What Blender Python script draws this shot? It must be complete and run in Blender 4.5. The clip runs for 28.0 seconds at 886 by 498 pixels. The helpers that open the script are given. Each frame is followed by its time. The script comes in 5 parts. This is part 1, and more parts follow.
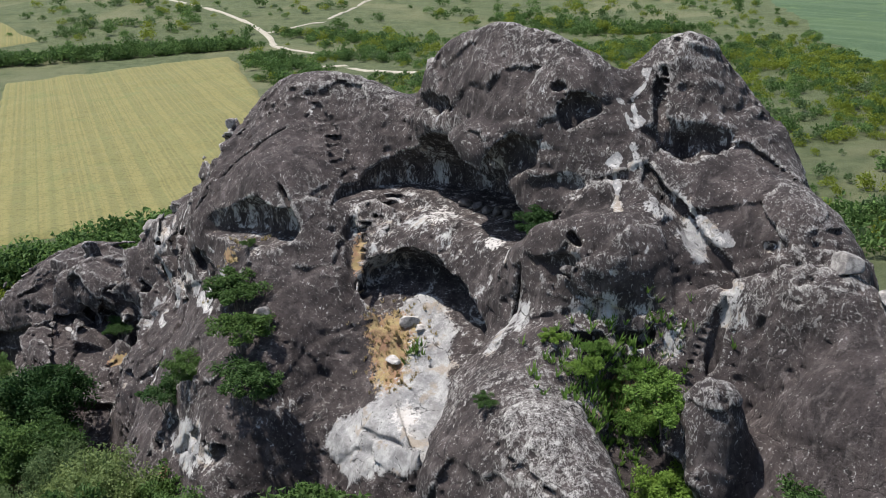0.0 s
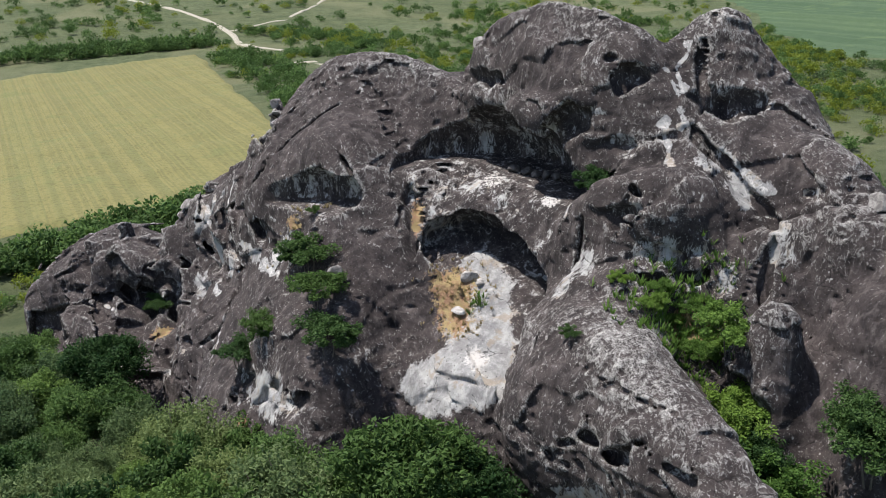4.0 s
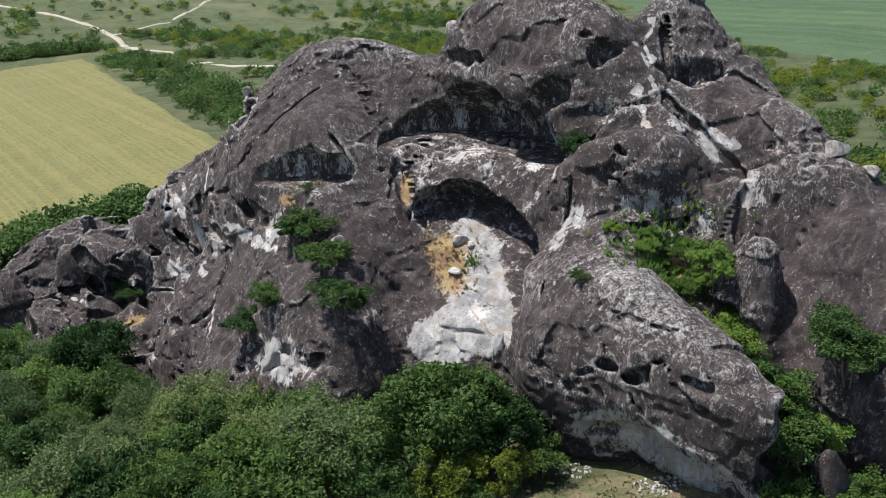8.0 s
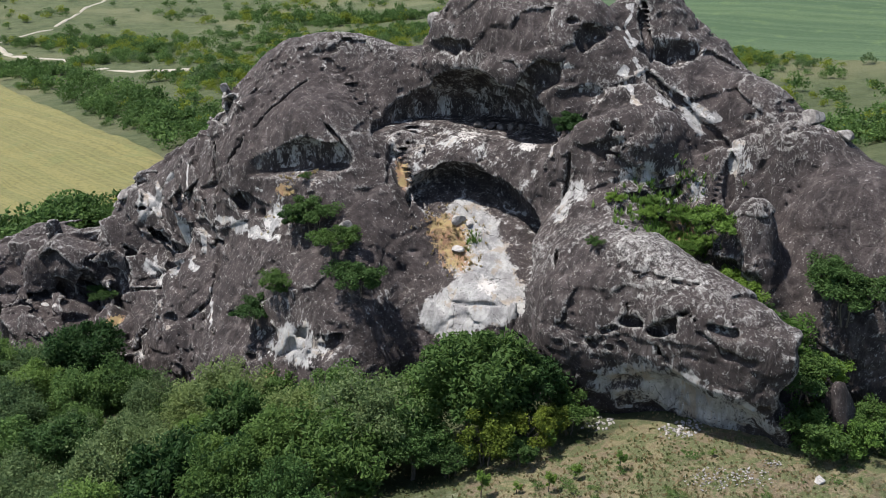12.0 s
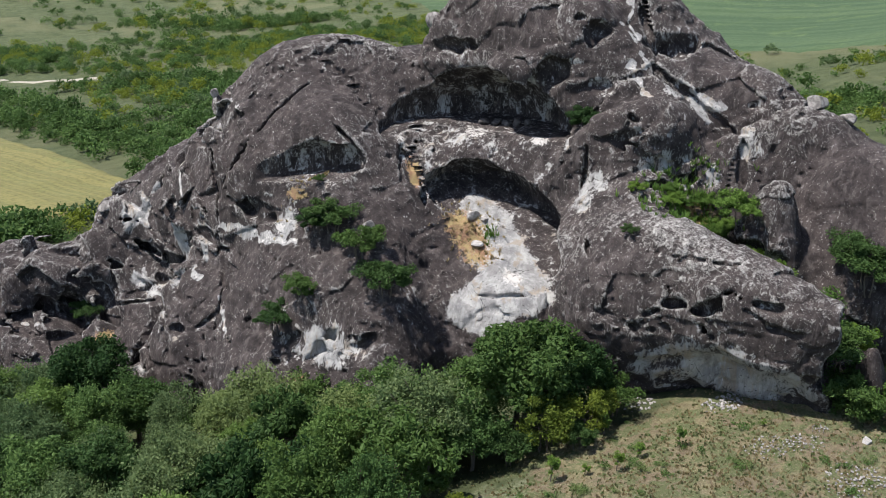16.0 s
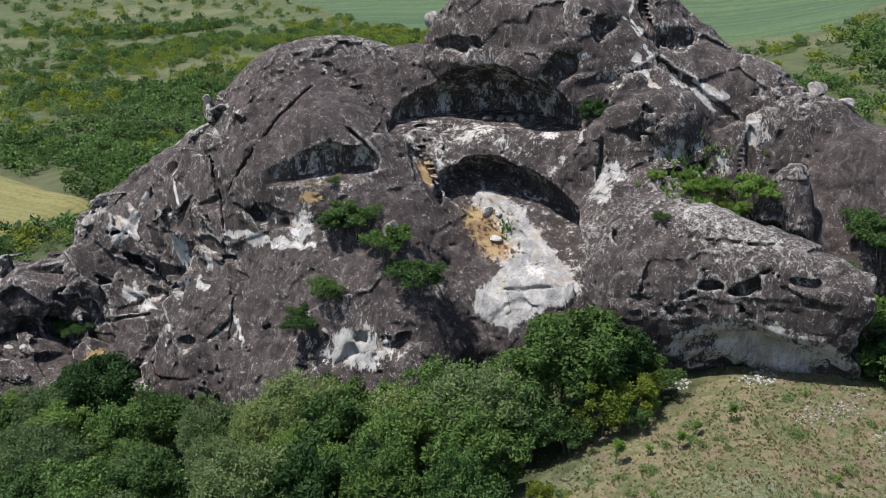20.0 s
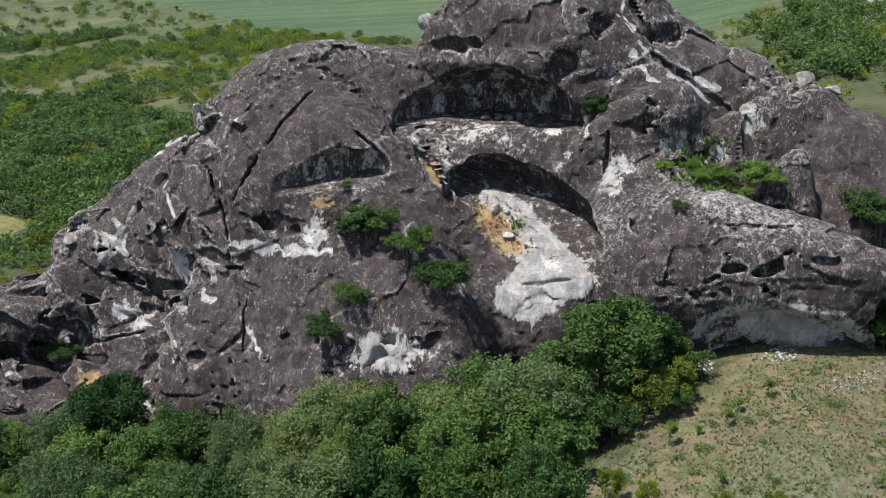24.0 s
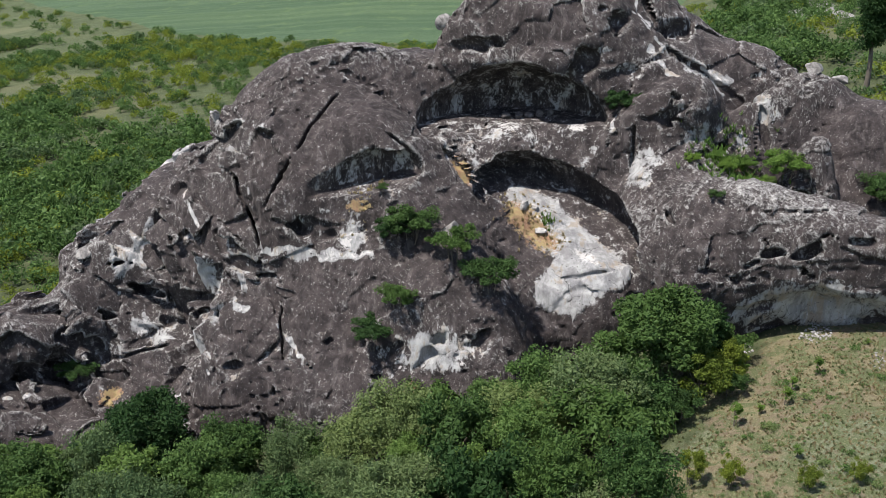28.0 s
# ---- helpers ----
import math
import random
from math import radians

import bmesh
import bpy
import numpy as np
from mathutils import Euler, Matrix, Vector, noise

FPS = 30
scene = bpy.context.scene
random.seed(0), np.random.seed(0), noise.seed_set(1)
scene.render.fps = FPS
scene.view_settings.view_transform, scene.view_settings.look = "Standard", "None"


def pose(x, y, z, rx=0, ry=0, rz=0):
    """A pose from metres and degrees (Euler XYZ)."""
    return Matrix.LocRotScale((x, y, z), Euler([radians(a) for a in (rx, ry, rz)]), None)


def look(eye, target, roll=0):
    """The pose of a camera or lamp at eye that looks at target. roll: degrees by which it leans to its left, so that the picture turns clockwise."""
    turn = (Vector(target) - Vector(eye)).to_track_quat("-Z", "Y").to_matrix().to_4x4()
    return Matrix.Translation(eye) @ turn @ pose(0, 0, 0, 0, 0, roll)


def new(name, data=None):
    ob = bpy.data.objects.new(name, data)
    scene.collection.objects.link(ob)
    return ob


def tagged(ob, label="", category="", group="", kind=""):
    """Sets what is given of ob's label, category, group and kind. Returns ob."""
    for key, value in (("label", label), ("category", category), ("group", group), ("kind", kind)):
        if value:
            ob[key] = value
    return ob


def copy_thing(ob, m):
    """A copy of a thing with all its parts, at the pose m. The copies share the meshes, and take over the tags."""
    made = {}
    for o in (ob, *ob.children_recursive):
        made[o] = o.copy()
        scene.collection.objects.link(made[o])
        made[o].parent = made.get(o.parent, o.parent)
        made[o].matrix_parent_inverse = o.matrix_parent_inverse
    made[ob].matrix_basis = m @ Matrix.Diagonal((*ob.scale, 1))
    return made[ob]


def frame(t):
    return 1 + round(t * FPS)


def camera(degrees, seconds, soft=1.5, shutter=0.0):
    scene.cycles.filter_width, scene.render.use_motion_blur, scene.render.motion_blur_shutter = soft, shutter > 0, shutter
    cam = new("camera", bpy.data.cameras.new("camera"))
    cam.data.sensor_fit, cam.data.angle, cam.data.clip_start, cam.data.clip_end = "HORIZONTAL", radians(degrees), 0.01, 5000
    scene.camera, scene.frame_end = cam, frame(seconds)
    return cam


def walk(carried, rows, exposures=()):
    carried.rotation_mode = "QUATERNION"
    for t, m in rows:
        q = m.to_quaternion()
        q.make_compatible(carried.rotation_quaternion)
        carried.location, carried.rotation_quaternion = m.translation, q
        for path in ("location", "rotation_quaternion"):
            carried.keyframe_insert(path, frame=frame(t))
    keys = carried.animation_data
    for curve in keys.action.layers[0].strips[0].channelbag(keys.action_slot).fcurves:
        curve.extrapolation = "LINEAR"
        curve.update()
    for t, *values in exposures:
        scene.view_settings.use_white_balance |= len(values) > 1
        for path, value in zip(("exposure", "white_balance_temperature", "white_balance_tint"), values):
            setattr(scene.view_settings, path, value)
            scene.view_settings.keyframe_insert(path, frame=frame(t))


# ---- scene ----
cam = camera(48.3, 28.0, soft=0.5)
METRES, EYE, TILT, LEAN, TURN = 65.0, 30.5, -23.0, 0.0, 0.0
ROWS = [
    (0.0, 0.0, 0.0, 0.0, 0.0, 0.0, -0.0),
    (0.5, -0.0114, -0.0103, -0.0045, -0.0, -0.01, -0.01),
    (1.0, -0.0231, -0.0204, -0.0089, -0.15, -0.01, 0.05),
    (1.5, -0.0355, -0.0302, -0.0134, -0.74, -0.02, 0.29),
    (2.0, -0.0486, -0.0401, -0.0179, -1.0, -0.03, 0.41),
    (2.5, -0.0617, -0.0498, -0.0223, -1.0, -0.04, 0.44),
    (3.0, -0.0752, -0.0593, -0.027, -1.46, -0.02, 0.62),
    (3.5, -0.0894, -0.0686, -0.0314, -2.29, -0.02, 0.92),
    (5.5, -0.1491, -0.1037, -0.0469, -5.61, -0.06, 2.19),
    (6.0, -0.1645, -0.1118, -0.0506, -6.54, -0.09, 2.57),
    (6.5, -0.18, -0.1199, -0.0545, -7.5, -0.12, 2.97),
    (7.0, -0.196, -0.1279, -0.0582, -8.46, -0.18, 3.36),
    (7.5, -0.2121, -0.1355, -0.0619, -9.4, -0.24, 3.75),
    (8.0, -0.228, -0.1425, -0.065, -10.31, -0.3, 4.12),
    (8.5, -0.2445, -0.1493, -0.0681, -11.24, -0.38, 4.51),
    (9.0, -0.2615, -0.1552, -0.0708, -12.17, -0.44, 4.9),
    (9.5, -0.2785, -0.1592, -0.0725, -12.98, -0.5, 5.23),
    (10.0, -0.2954, -0.1614, -0.0738, -13.68, -0.56, 5.54),
    (10.5, -0.3127, -0.1627, -0.0751, -14.59, -0.65, 5.92),
    (11.0, -0.3302, -0.163, -0.0755, -15.53, -0.74, 6.31),
    (11.5, -0.3476, -0.1624, -0.0752, -16.47, -0.84, 6.68),
    (12.0, -0.3652, -0.161, -0.0744, -17.38, -0.93, 7.05),
    (12.5, -0.3828, -0.1589, -0.0732, -18.28, -1.04, 7.42),
    (14.5, -0.4532, -0.1432, -0.0654, -21.97, -1.51, 8.82),
    (15.0, -0.4701, -0.1378, -0.0632, -22.88, -1.64, 9.17),
    (15.5, -0.4872, -0.1317, -0.061, -23.58, -1.74, 9.44),
    (16.0, -0.5038, -0.1254, -0.0587, -24.18, -1.85, 9.7),
    (16.5, -0.5205, -0.1185, -0.0565, -24.78, -1.93, 9.94),
    (17.0, -0.5372, -0.1117, -0.054, -25.37, -2.04, 10.17),
    (17.5, -0.5538, -0.1046, -0.0515, -25.95, -2.13, 10.4),
    (18.0, -0.5703, -0.0975, -0.049, -26.51, -2.2, 10.62),
    (18.5, -0.5864, -0.0899, -0.0464, -27.32, -2.32, 10.91),
    (19.0, -0.6023, -0.0821, -0.0434, -28.75, -2.58, 11.44),
    (19.5, -0.6183, -0.0743, -0.04, -29.97, -2.8, 11.88),
    (20.0, -0.6342, -0.0663, -0.0368, -31.06, -3.01, 12.27),
    (20.5, -0.6499, -0.0577, -0.0334, -32.13, -3.22, 12.66),
    (21.0, -0.6654, -0.0487, -0.0301, -33.17, -3.43, 13.02),
    (21.5, -0.6807, -0.0396, -0.0263, -34.2, -3.65, 13.37),
    (23.5, -0.7418, -0.0019, -0.0095, -37.65, -4.4, 14.52),
    (24.0, -0.7564, 0.008, -0.0054, -38.4, -4.57, 14.79),
    (24.5, -0.7709, 0.0183, -0.0013, -39.14, -4.75, 15.05),
    (25.0, -0.785, 0.0288, 0.003, -39.89, -4.93, 15.3),
    (25.5, -0.7988, 0.0394, 0.0073, -40.62, -5.11, 15.54),
    (26.0, -0.8128, 0.0502, 0.0117, -41.38, -5.29, 15.78),
    (26.5, -0.8265, 0.0613, 0.0163, -42.14, -5.46, 16.02),
    (27.0, -0.84, 0.0726, 0.0209, -42.89, -5.66, 16.25),
    (27.5, -0.8534, 0.0841, 0.0256, -43.65, -5.85, 16.48),
    (28.0, -0.8666, 0.0955, 0.0307, -44.42, -6.06, 16.71),
]
walk(cam, [(t, pose(0, 0, EYE, TILT, LEAN, TURN) @ pose(METRES * x, METRES * y, METRES * z, 90 + pitch, roll, yaw)) for t, x, y, z, yaw, pitch, roll in ROWS])
scene.view_settings.exposure = 0.67
# ---------------------------------------------------------------- sky and sun
SUN_UP, SUN_SIDE = 67.0, 66.0      # height, and degrees from +y towards -x
world = bpy.data.worlds.new("summer_sky")
scene.world = world
world.use_nodes = True
sky = world.node_tree.nodes.new("ShaderNodeTexSky")
sky.sky_type, sky.sun_disc = "NISHITA", False
sky.sun_elevation, sky.sun_rotation = radians(SUN_UP), radians(-SUN_SIDE)
back = world.node_tree.nodes["Background"]
world.node_tree.links.new(sky.outputs[0], back.inputs[0])
back.inputs[1].default_value = 0.12
sun = new("sun", bpy.data.lights.new("sun", "SUN"))
sun.data.energy, sun.data.angle, sun.data.color = 4.8, radians(0.5), (1.0, 0.965, 0.92)
to_sun = Vector((-math.sin(radians(SUN_SIDE)) * math.cos(radians(SUN_UP)), math.cos(radians(SUN_SIDE)) * math.cos(radians(SUN_UP)), math.sin(radians(SUN_UP))))
sun.matrix_world = look(Vector((0, 0, 90)) + to_sun * 50, Vector((0, 0, 90)))


# ---------------------------------------------------------------- materials
def material(name, roughness=0.9):
    m = bpy.data.materials.new(name)
    m.use_nodes = True
    b = m.node_tree.nodes["Principled BSDF"]
    b.inputs["Roughness"].default_value = roughness
    b.inputs["Specular IOR Level"].default_value = 0.25
    return m, m.node_tree.nodes, m.node_tree.links, b


def coords(nodes):
    return nodes.new("ShaderNodeTexCoord").outputs["Object"]


def stretched(nodes, links, source, scale, turn=(0, 0, 0)):
    n = nodes.new("ShaderNodeMapping")
    n.inputs["Scale"].default_value = scale
    n.inputs["Rotation"].default_value = [radians(a) for a in turn]
    links.new(source, n.inputs["Vector"])
    return n.outputs[0]


def grain(nodes, links, source, scale, detail=4.0, rough=0.6, warp=0.0):
    n = nodes.new("ShaderNodeTexNoise")
    n.inputs["Scale"].default_value, n.inputs["Detail"].default_value = scale, detail
    n.inputs["Roughness"].default_value, n.inputs["Distortion"].default_value = rough, warp
    links.new(source, n.inputs["Vector"])
    return n.outputs["Fac"]


def step(nodes, links, source, low, high):
    n = nodes.new("ShaderNodeMapRange")
    n.interpolation_type = "SMOOTHSTEP"
    n.inputs[1].default_value, n.inputs[2].default_value = low, high
    links.new(source, n.inputs[0])
    return n.outputs[0]


def calc(nodes, links, op, a, b=None):
    n = nodes.new("ShaderNodeMath")
    n.operation = op
    for i, v in enumerate((a, b)):
        if v is None:
            continue
        if isinstance(v, (int, float)):
            n.inputs[i].default_value = v
        else:
            links.new(v, n.inputs[i])
    return n.outputs[0]


def blend(nodes, links, fac, a, b):
    n = nodes.new("ShaderNodeMix")
    n.data_type = "RGBA"
    for slot, v in ((0, fac), (6, a), (7, b)):
        if isinstance(v, tuple):
            n.inputs[slot].default_value = (*v, 1)
        elif isinstance(v, (int, float)):
            n.inputs[slot].default_value = v
        else:
            links.new(v, n.inputs[slot])
    return n.outputs[2]


def attribute(nodes, name):
    n = nodes.new("ShaderNodeAttribute")
    n.attribute_name = name
    return n.outputs["Fac"]


def relief(nodes, links, b, height, strength, distance):
    n = nodes.new("ShaderNodeBump")
    n.inputs["Strength"].default_value, n.inputs["Distance"].default_value = strength, distance
    links.new(height, n.inputs["Height"])
    links.new(n.outputs[0], b.inputs["Normal"])


def rock_material():
    m, N, L, b = material("weathered_tuff", 0.93)
    o = coords(N)

    def mul(x, y):
        return calc(N, L, "MULTIPLY", x, y)

    def add(x, y):
        return calc(N, L, "ADD", x, y)

    def off(x, gain):
        return mul(calc(N, L, "SUBTRACT", x, 0.5), gain)

    big, patch = grain(N, L, o, 0.16, 4, 0.55, 0.6), grain(N, L, o, 0.55, 6, 0.62, 1.2)
    mid = grain(N, L, stretched(N, L, o, (1.0, 1.0, 0.35), (0, 0, 40)), 1.1, 8, 0.7, 0.15)
    fine, tiny = grain(N, L, o, 4.5, 8, 0.75, 0.6), grain(N, L, o, 20.0, 4, 0.75)
    flake = grain(N, L, stretched(N, L, o, (1.0, 1.0, 0.5), (25, 20, 40)), 2.2, 10, 0.76, 2.2)
    strand = grain(N, L, stretched(N, L, o, (1.0, 0.45, 0.8), (20, 35, -30)), 3.4, 8, 0.70, 2.8)
    streak = grain(N, L, stretched(N, L, o, (1.0, 1.0, 0.14), (12, 8, 40)), 1.5, 5, 0.65, 0.3)
    # plum-brown desert varnish, darker and lighter by the patch and by the run of the water
    varnish = blend(N, L, step(N, L, add(mul(patch, 0.6), mul(mid, 0.4)), 0.36, 0.64), (0.025, 0.0200, 0.0195), (0.074, 0.0585, 0.0555))
    varnish = blend(N, L, mul(step(N, L, streak, 0.52, 0.66), 0.55), varnish, (0.135, 0.113, 0.107))
    varnish = blend(N, L, mul(step(N, L, streak, 0.44, 0.34), 0.45), varnish, (0.026, 0.0205, 0.0205))
    varnish = blend(N, L, mul(step(N, L, fine, 0.52, 0.74), 0.55), varnish, (0.135, 0.115, 0.109))
    varnish = blend(N, L, mul(step(N, L, fine, 0.45, 0.33), 0.55), varnish, (0.020, 0.016, 0.0155))
    # lichen: thick on the crests, loose flecks elsewhere; more pale crust along proud edges
    grown = add(add(mul(flake, 0.55), mul(strand, 0.45)), add(mul(attribute(N, "lichen"), 0.10), add(mul(attribute(N, "edge_pale"), 0.105), off(big, 0.22))))
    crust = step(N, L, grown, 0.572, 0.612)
    grey = blend(N, L, step(N, L, tiny, 0.40, 0.62), (0.150, 0.138, 0.131), (0.300, 0.283, 0.266))
    varnish = blend(N, L, mul(crust, 0.88), varnish, grey)
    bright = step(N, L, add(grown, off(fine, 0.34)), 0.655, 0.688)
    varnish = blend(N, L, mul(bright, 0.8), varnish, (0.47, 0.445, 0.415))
    fleck = grain(N, L, stretched(N, L, o, (1.0, 1.0, 0.65), (0, 30, 10)), 6.5, 5, 0.72, 1.0)
    varnish = blend(N, L, mul(step(N, L, add(fleck, off(patch, 0.22)), 0.622, 0.648), 0.85), varnish, (0.42, 0.40, 0.38))
    varnish = blend(N, L, mul(step(N, L, fleck, 0.40, 0.35), 0.7), varnish, (0.014, 0.012, 0.012))
    spots = N.new("ShaderNodeTexVoronoi")
    spots.inputs["Scale"].default_value = 2.3
    L.new(o, spots.inputs["Vector"])
    dots = mul(step(N, L, add(spots.outputs["Distance"], mul(fine, 0.18)), 0.20, 0.15), step(N, L, patch, 0.50, 0.60))
    varnish = blend(N, L, mul(dots, 0.85), varnish, (0.44, 0.42, 0.39))
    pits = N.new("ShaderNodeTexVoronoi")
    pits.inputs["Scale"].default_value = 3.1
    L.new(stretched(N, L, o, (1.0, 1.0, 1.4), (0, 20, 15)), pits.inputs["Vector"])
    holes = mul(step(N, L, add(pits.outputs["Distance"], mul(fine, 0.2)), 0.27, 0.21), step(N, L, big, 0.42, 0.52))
    seams = N.new("ShaderNodeTexVoronoi")
    seams.feature = "DISTANCE_TO_EDGE"
    seams.inputs["Scale"].default_value = 0.42
    swirl = N.new("ShaderNodeVectorMath")
    swirl.operation = "ADD"
    L.new(stretched(N, L, o, (1.0, 0.7, 1.5), (30, 15, 25)), swirl.inputs[0])
    wave = N.new("ShaderNodeTexNoise")
    wave.inputs["Scale"].default_value, wave.inputs["Detail"].default_value = 0.9, 5
    L.new(o, wave.inputs["Vector"])
    L.new(wave.outputs["Color"], swirl.inputs[1])
    L.new(swirl.outputs[0], seams.inputs["Vector"])
    seam = mul(step(N, L, seams.outputs["Distance"], 0.012, 0.005), step(N, L, patch, 0.50, 0.58))
    # bare rock where it has broken or been cut away
    bare = blend(N, L, step(N, L, mid, 0.35, 0.7), (0.235, 0.228, 0.226), (0.47, 0.455, 0.435))
    bare = blend(N, L, mul(step(N, L, fine, 0.55, 0.66), 0.5), bare, (0.17, 0.155, 0.145))
    bare = blend(N, L, mul(step(N, L, flake, 0.55, 0.60), 0.5), bare, (0.52, 0.50, 0.475))
    runs = grain(N, L, stretched(N, L, o, (1.0, 1.0, 0.2), (0, 0, 40)), 0.9, 5, 0.65, 0.4)
    bare = blend(N, L, mul(step(N, L, runs, 0.53, 0.62), 0.55), bare, (0.31, 0.235, 0.16))
    bare = blend(N, L, mul(step(N, L, runs, 0.45, 0.38), 0.5), bare, (0.18, 0.168, 0.166))
    shed = add(attribute(N, "pale"), off(add(mul(mid, 0.55), mul(flake, 0.45)), 2.2))
    colour = blend(N, L, step(N, L, shed, 0.42, 0.54), varnish, bare)
    white = add(attribute(N, "white"), off(add(mul(fine, 0.5), mul(flake, 0.5)), 2.6))
    colour = blend(N, L, mul(step(N, L, white, 0.48, 0.62), 0.9), colour, (0.60, 0.565, 0.535))
    # the dark inside each pit is painted near-black, over a shallow dent
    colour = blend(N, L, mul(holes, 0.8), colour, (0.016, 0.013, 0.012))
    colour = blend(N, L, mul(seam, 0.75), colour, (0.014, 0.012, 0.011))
    # dry grass and rusty soil in the hollows
    turf = add(attribute(N, "turf"), off(fine, 2.4))
    straw = blend(N, L, step(N, L, mid, 0.4, 0.6), (0.33, 0.25, 0.12), (0.27, 0.155, 0.095))
    colour = blend(N, L, step(N, L, turf, 0.42, 0.58), colour, straw)
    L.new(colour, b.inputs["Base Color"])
    height = add(mul(mid, 0.4), add(add(mul(fine, 0.6), mul(flake, 0.5)), mul(tiny, 0.22)))
    height = add(height, add(mul(holes, -0.3), mul(seam, -0.12)))
    relief(N, L, b, height, 1.0, 0.22)
    return m


def loose_stone_material(name, dark, light):
    m, N, L, b = material(name, 0.92)
    o = coords(N)
    mid, fine = grain(N, L, o, 2.2, 5, 0.65, 0.5), grain(N, L, o, 14, 4, 0.7)
    c = blend(N, L, step(N, L, mid, 0.35, 0.65), dark, light)
    c = blend(N, L, calc(N, L, "MULTIPLY", step(N, L, fine, 0.55, 0.7), 0.5), c, tuple(v * 0.5 for v in dark))
    L.new(c, b.inputs["Base Color"])
    relief(N, L, b, fine, 0.7, 0.05)
    return m


def leaf_material(name, dark, light, spread=0.5):
    m, N, L, b = material(name, 0.6)
    b.inputs["Specular IOR Level"].default_value = 0.14
    g, i = N.new("ShaderNodeNewGeometry"), N.new("ShaderNodeObjectInfo")
    o = coords(N)
    f = calc(N, L, "ADD", calc(N, L, "MULTIPLY", g.outputs["Random Per Island"], spread), calc(N, L, "MULTIPLY", grain(N, L, o, 0.9, 3), 0.9 - spread * 0.5))
    c = blend(N, L, step(N, L, f, 0.15, 0.95), dark, light)
    warm = blend(N, L, 0.6, c, tuple(v * s for v, s in zip(light, (1.12, 1.06, 0.8))))
    c = blend(N, L, step(N, L, i.outputs["Random"], 0.35, 1.0), c, warm)
    cool = blend(N, L, 0.6, c, tuple(v * s for v, s in zip(dark, (0.85, 0.95, 1.1))))
    c = blend(N, L, step(N, L, i.outputs["Random"], 0.45, 0.0), c, cool)
    L.new(c, b.inputs["Base Color"])
    shine = N.new("ShaderNodeBsdfTranslucent")
    L.new(c, shine.inputs["Color"])
    mix = N.new("ShaderNodeMixShader")
    mix.inputs[0].default_value = 0.45
    L.new(b.outputs[0], mix.inputs[1])
    L.new(shine.outputs[0], mix.inputs[2])
    L.new(mix.outputs[0], N["Material Output"].inputs["Surface"])
    return m


def bark_material():
    m, N, L, b = material("grey_bark", 0.95)
    o = stretched(N, L, coords(N), (6, 6, 1.2))
    f = grain(N, L, o, 2.0, 5, 0.7)
    L.new(blend(N, L, f, (0.05, 0.04, 0.03), (0.19, 0.16, 0.13)), b.inputs["Base Color"])
    relief(N, L, b, f, 0.8, 0.05)
    return m


def ground_material():
    m, N, L, b = material("grassland", 0.95)
    o = coords(N)
    big, mid, fine = grain(N, L, o, 0.03, 5, 0.6, 0.5), grain(N, L, o, 0.28, 6, 0.65, 0.6), grain(N, L, o, 2.6, 6, 0.75, 0.3)
    green = blend(N, L, step(N, L, mid, 0.32, 0.68), (0.053, 0.068, 0.027), (0.092, 0.106, 0.048))
    green = blend(N, L, step(N, L, big, 0.50, 0.66), green, (0.118, 0.120, 0.060))
    green = blend(N, L, calc(N, L, "MULTIPLY", step(N, L, fine, 0.5, 0.7), 0.5), green, (0.032, 0.043, 0.016))
    straw = blend(N, L, step(N, L, mid, 0.38, 0.62), (0.205, 0.16, 0.105), (0.235, 0.205, 0.112))
    sage = blend(N, L, step(N, L, fine, 0.40, 0.62), (0.12, 0.13, 0.06), (0.25, 0.28, 0.18))
    patch = step(N, L, calc(N, L, "ADD", attribute(N, "sage"), calc(N, L, "MULTIPLY", calc(N, L, "SUBTRACT", mid, 0.5), 1.6)), 0.4, 0.6)
    straw = blend(N, L, patch, straw, sage)
    lush = grain(N, L, o, 0.9, 7, 0.72, 0.4)
    straw = blend(N, L, calc(N, L, "MULTIPLY", step(N, L, lush, 0.46, 0.53), 0.9), straw, (0.118, 0.138, 0.058))
    straw = blend(N, L, calc(N, L, "MULTIPLY", step(N, L, lush, 0.44, 0.36), 0.7), straw, (0.17, 0.12, 0.08))
    straw = blend(N, L, calc(N, L, "MULTIPLY", step(N, L, fine, 0.50, 0.66), 0.5), straw, (0.085, 0.082, 0.036))
    blade = grain(N, L, o, 9.0, 5, 0.75, 0.3)
    straw = blend(N, L, calc(N, L, "MULTIPLY", step(N, L, blade, 0.53, 0.63), 0.6), straw, (0.36, 0.315, 0.20))
    dry = calc(N, L, "ADD", attribute(N, "dry"), calc(N, L, "MULTIPLY", calc(N, L, "SUBTRACT", mid, 0.5), 1.0))
    c = blend(N, L, step(N, L, dry, 0.35, 0.65), green, straw)
    L.new(c, b.inputs["Base Color"])
    relief(N, L, b, calc(N, L, "ADD", calc(N, L, "MULTIPLY", lush, 1.5), calc(N, L, "ADD", fine, blade)), 1.0, 0.22)
    return m


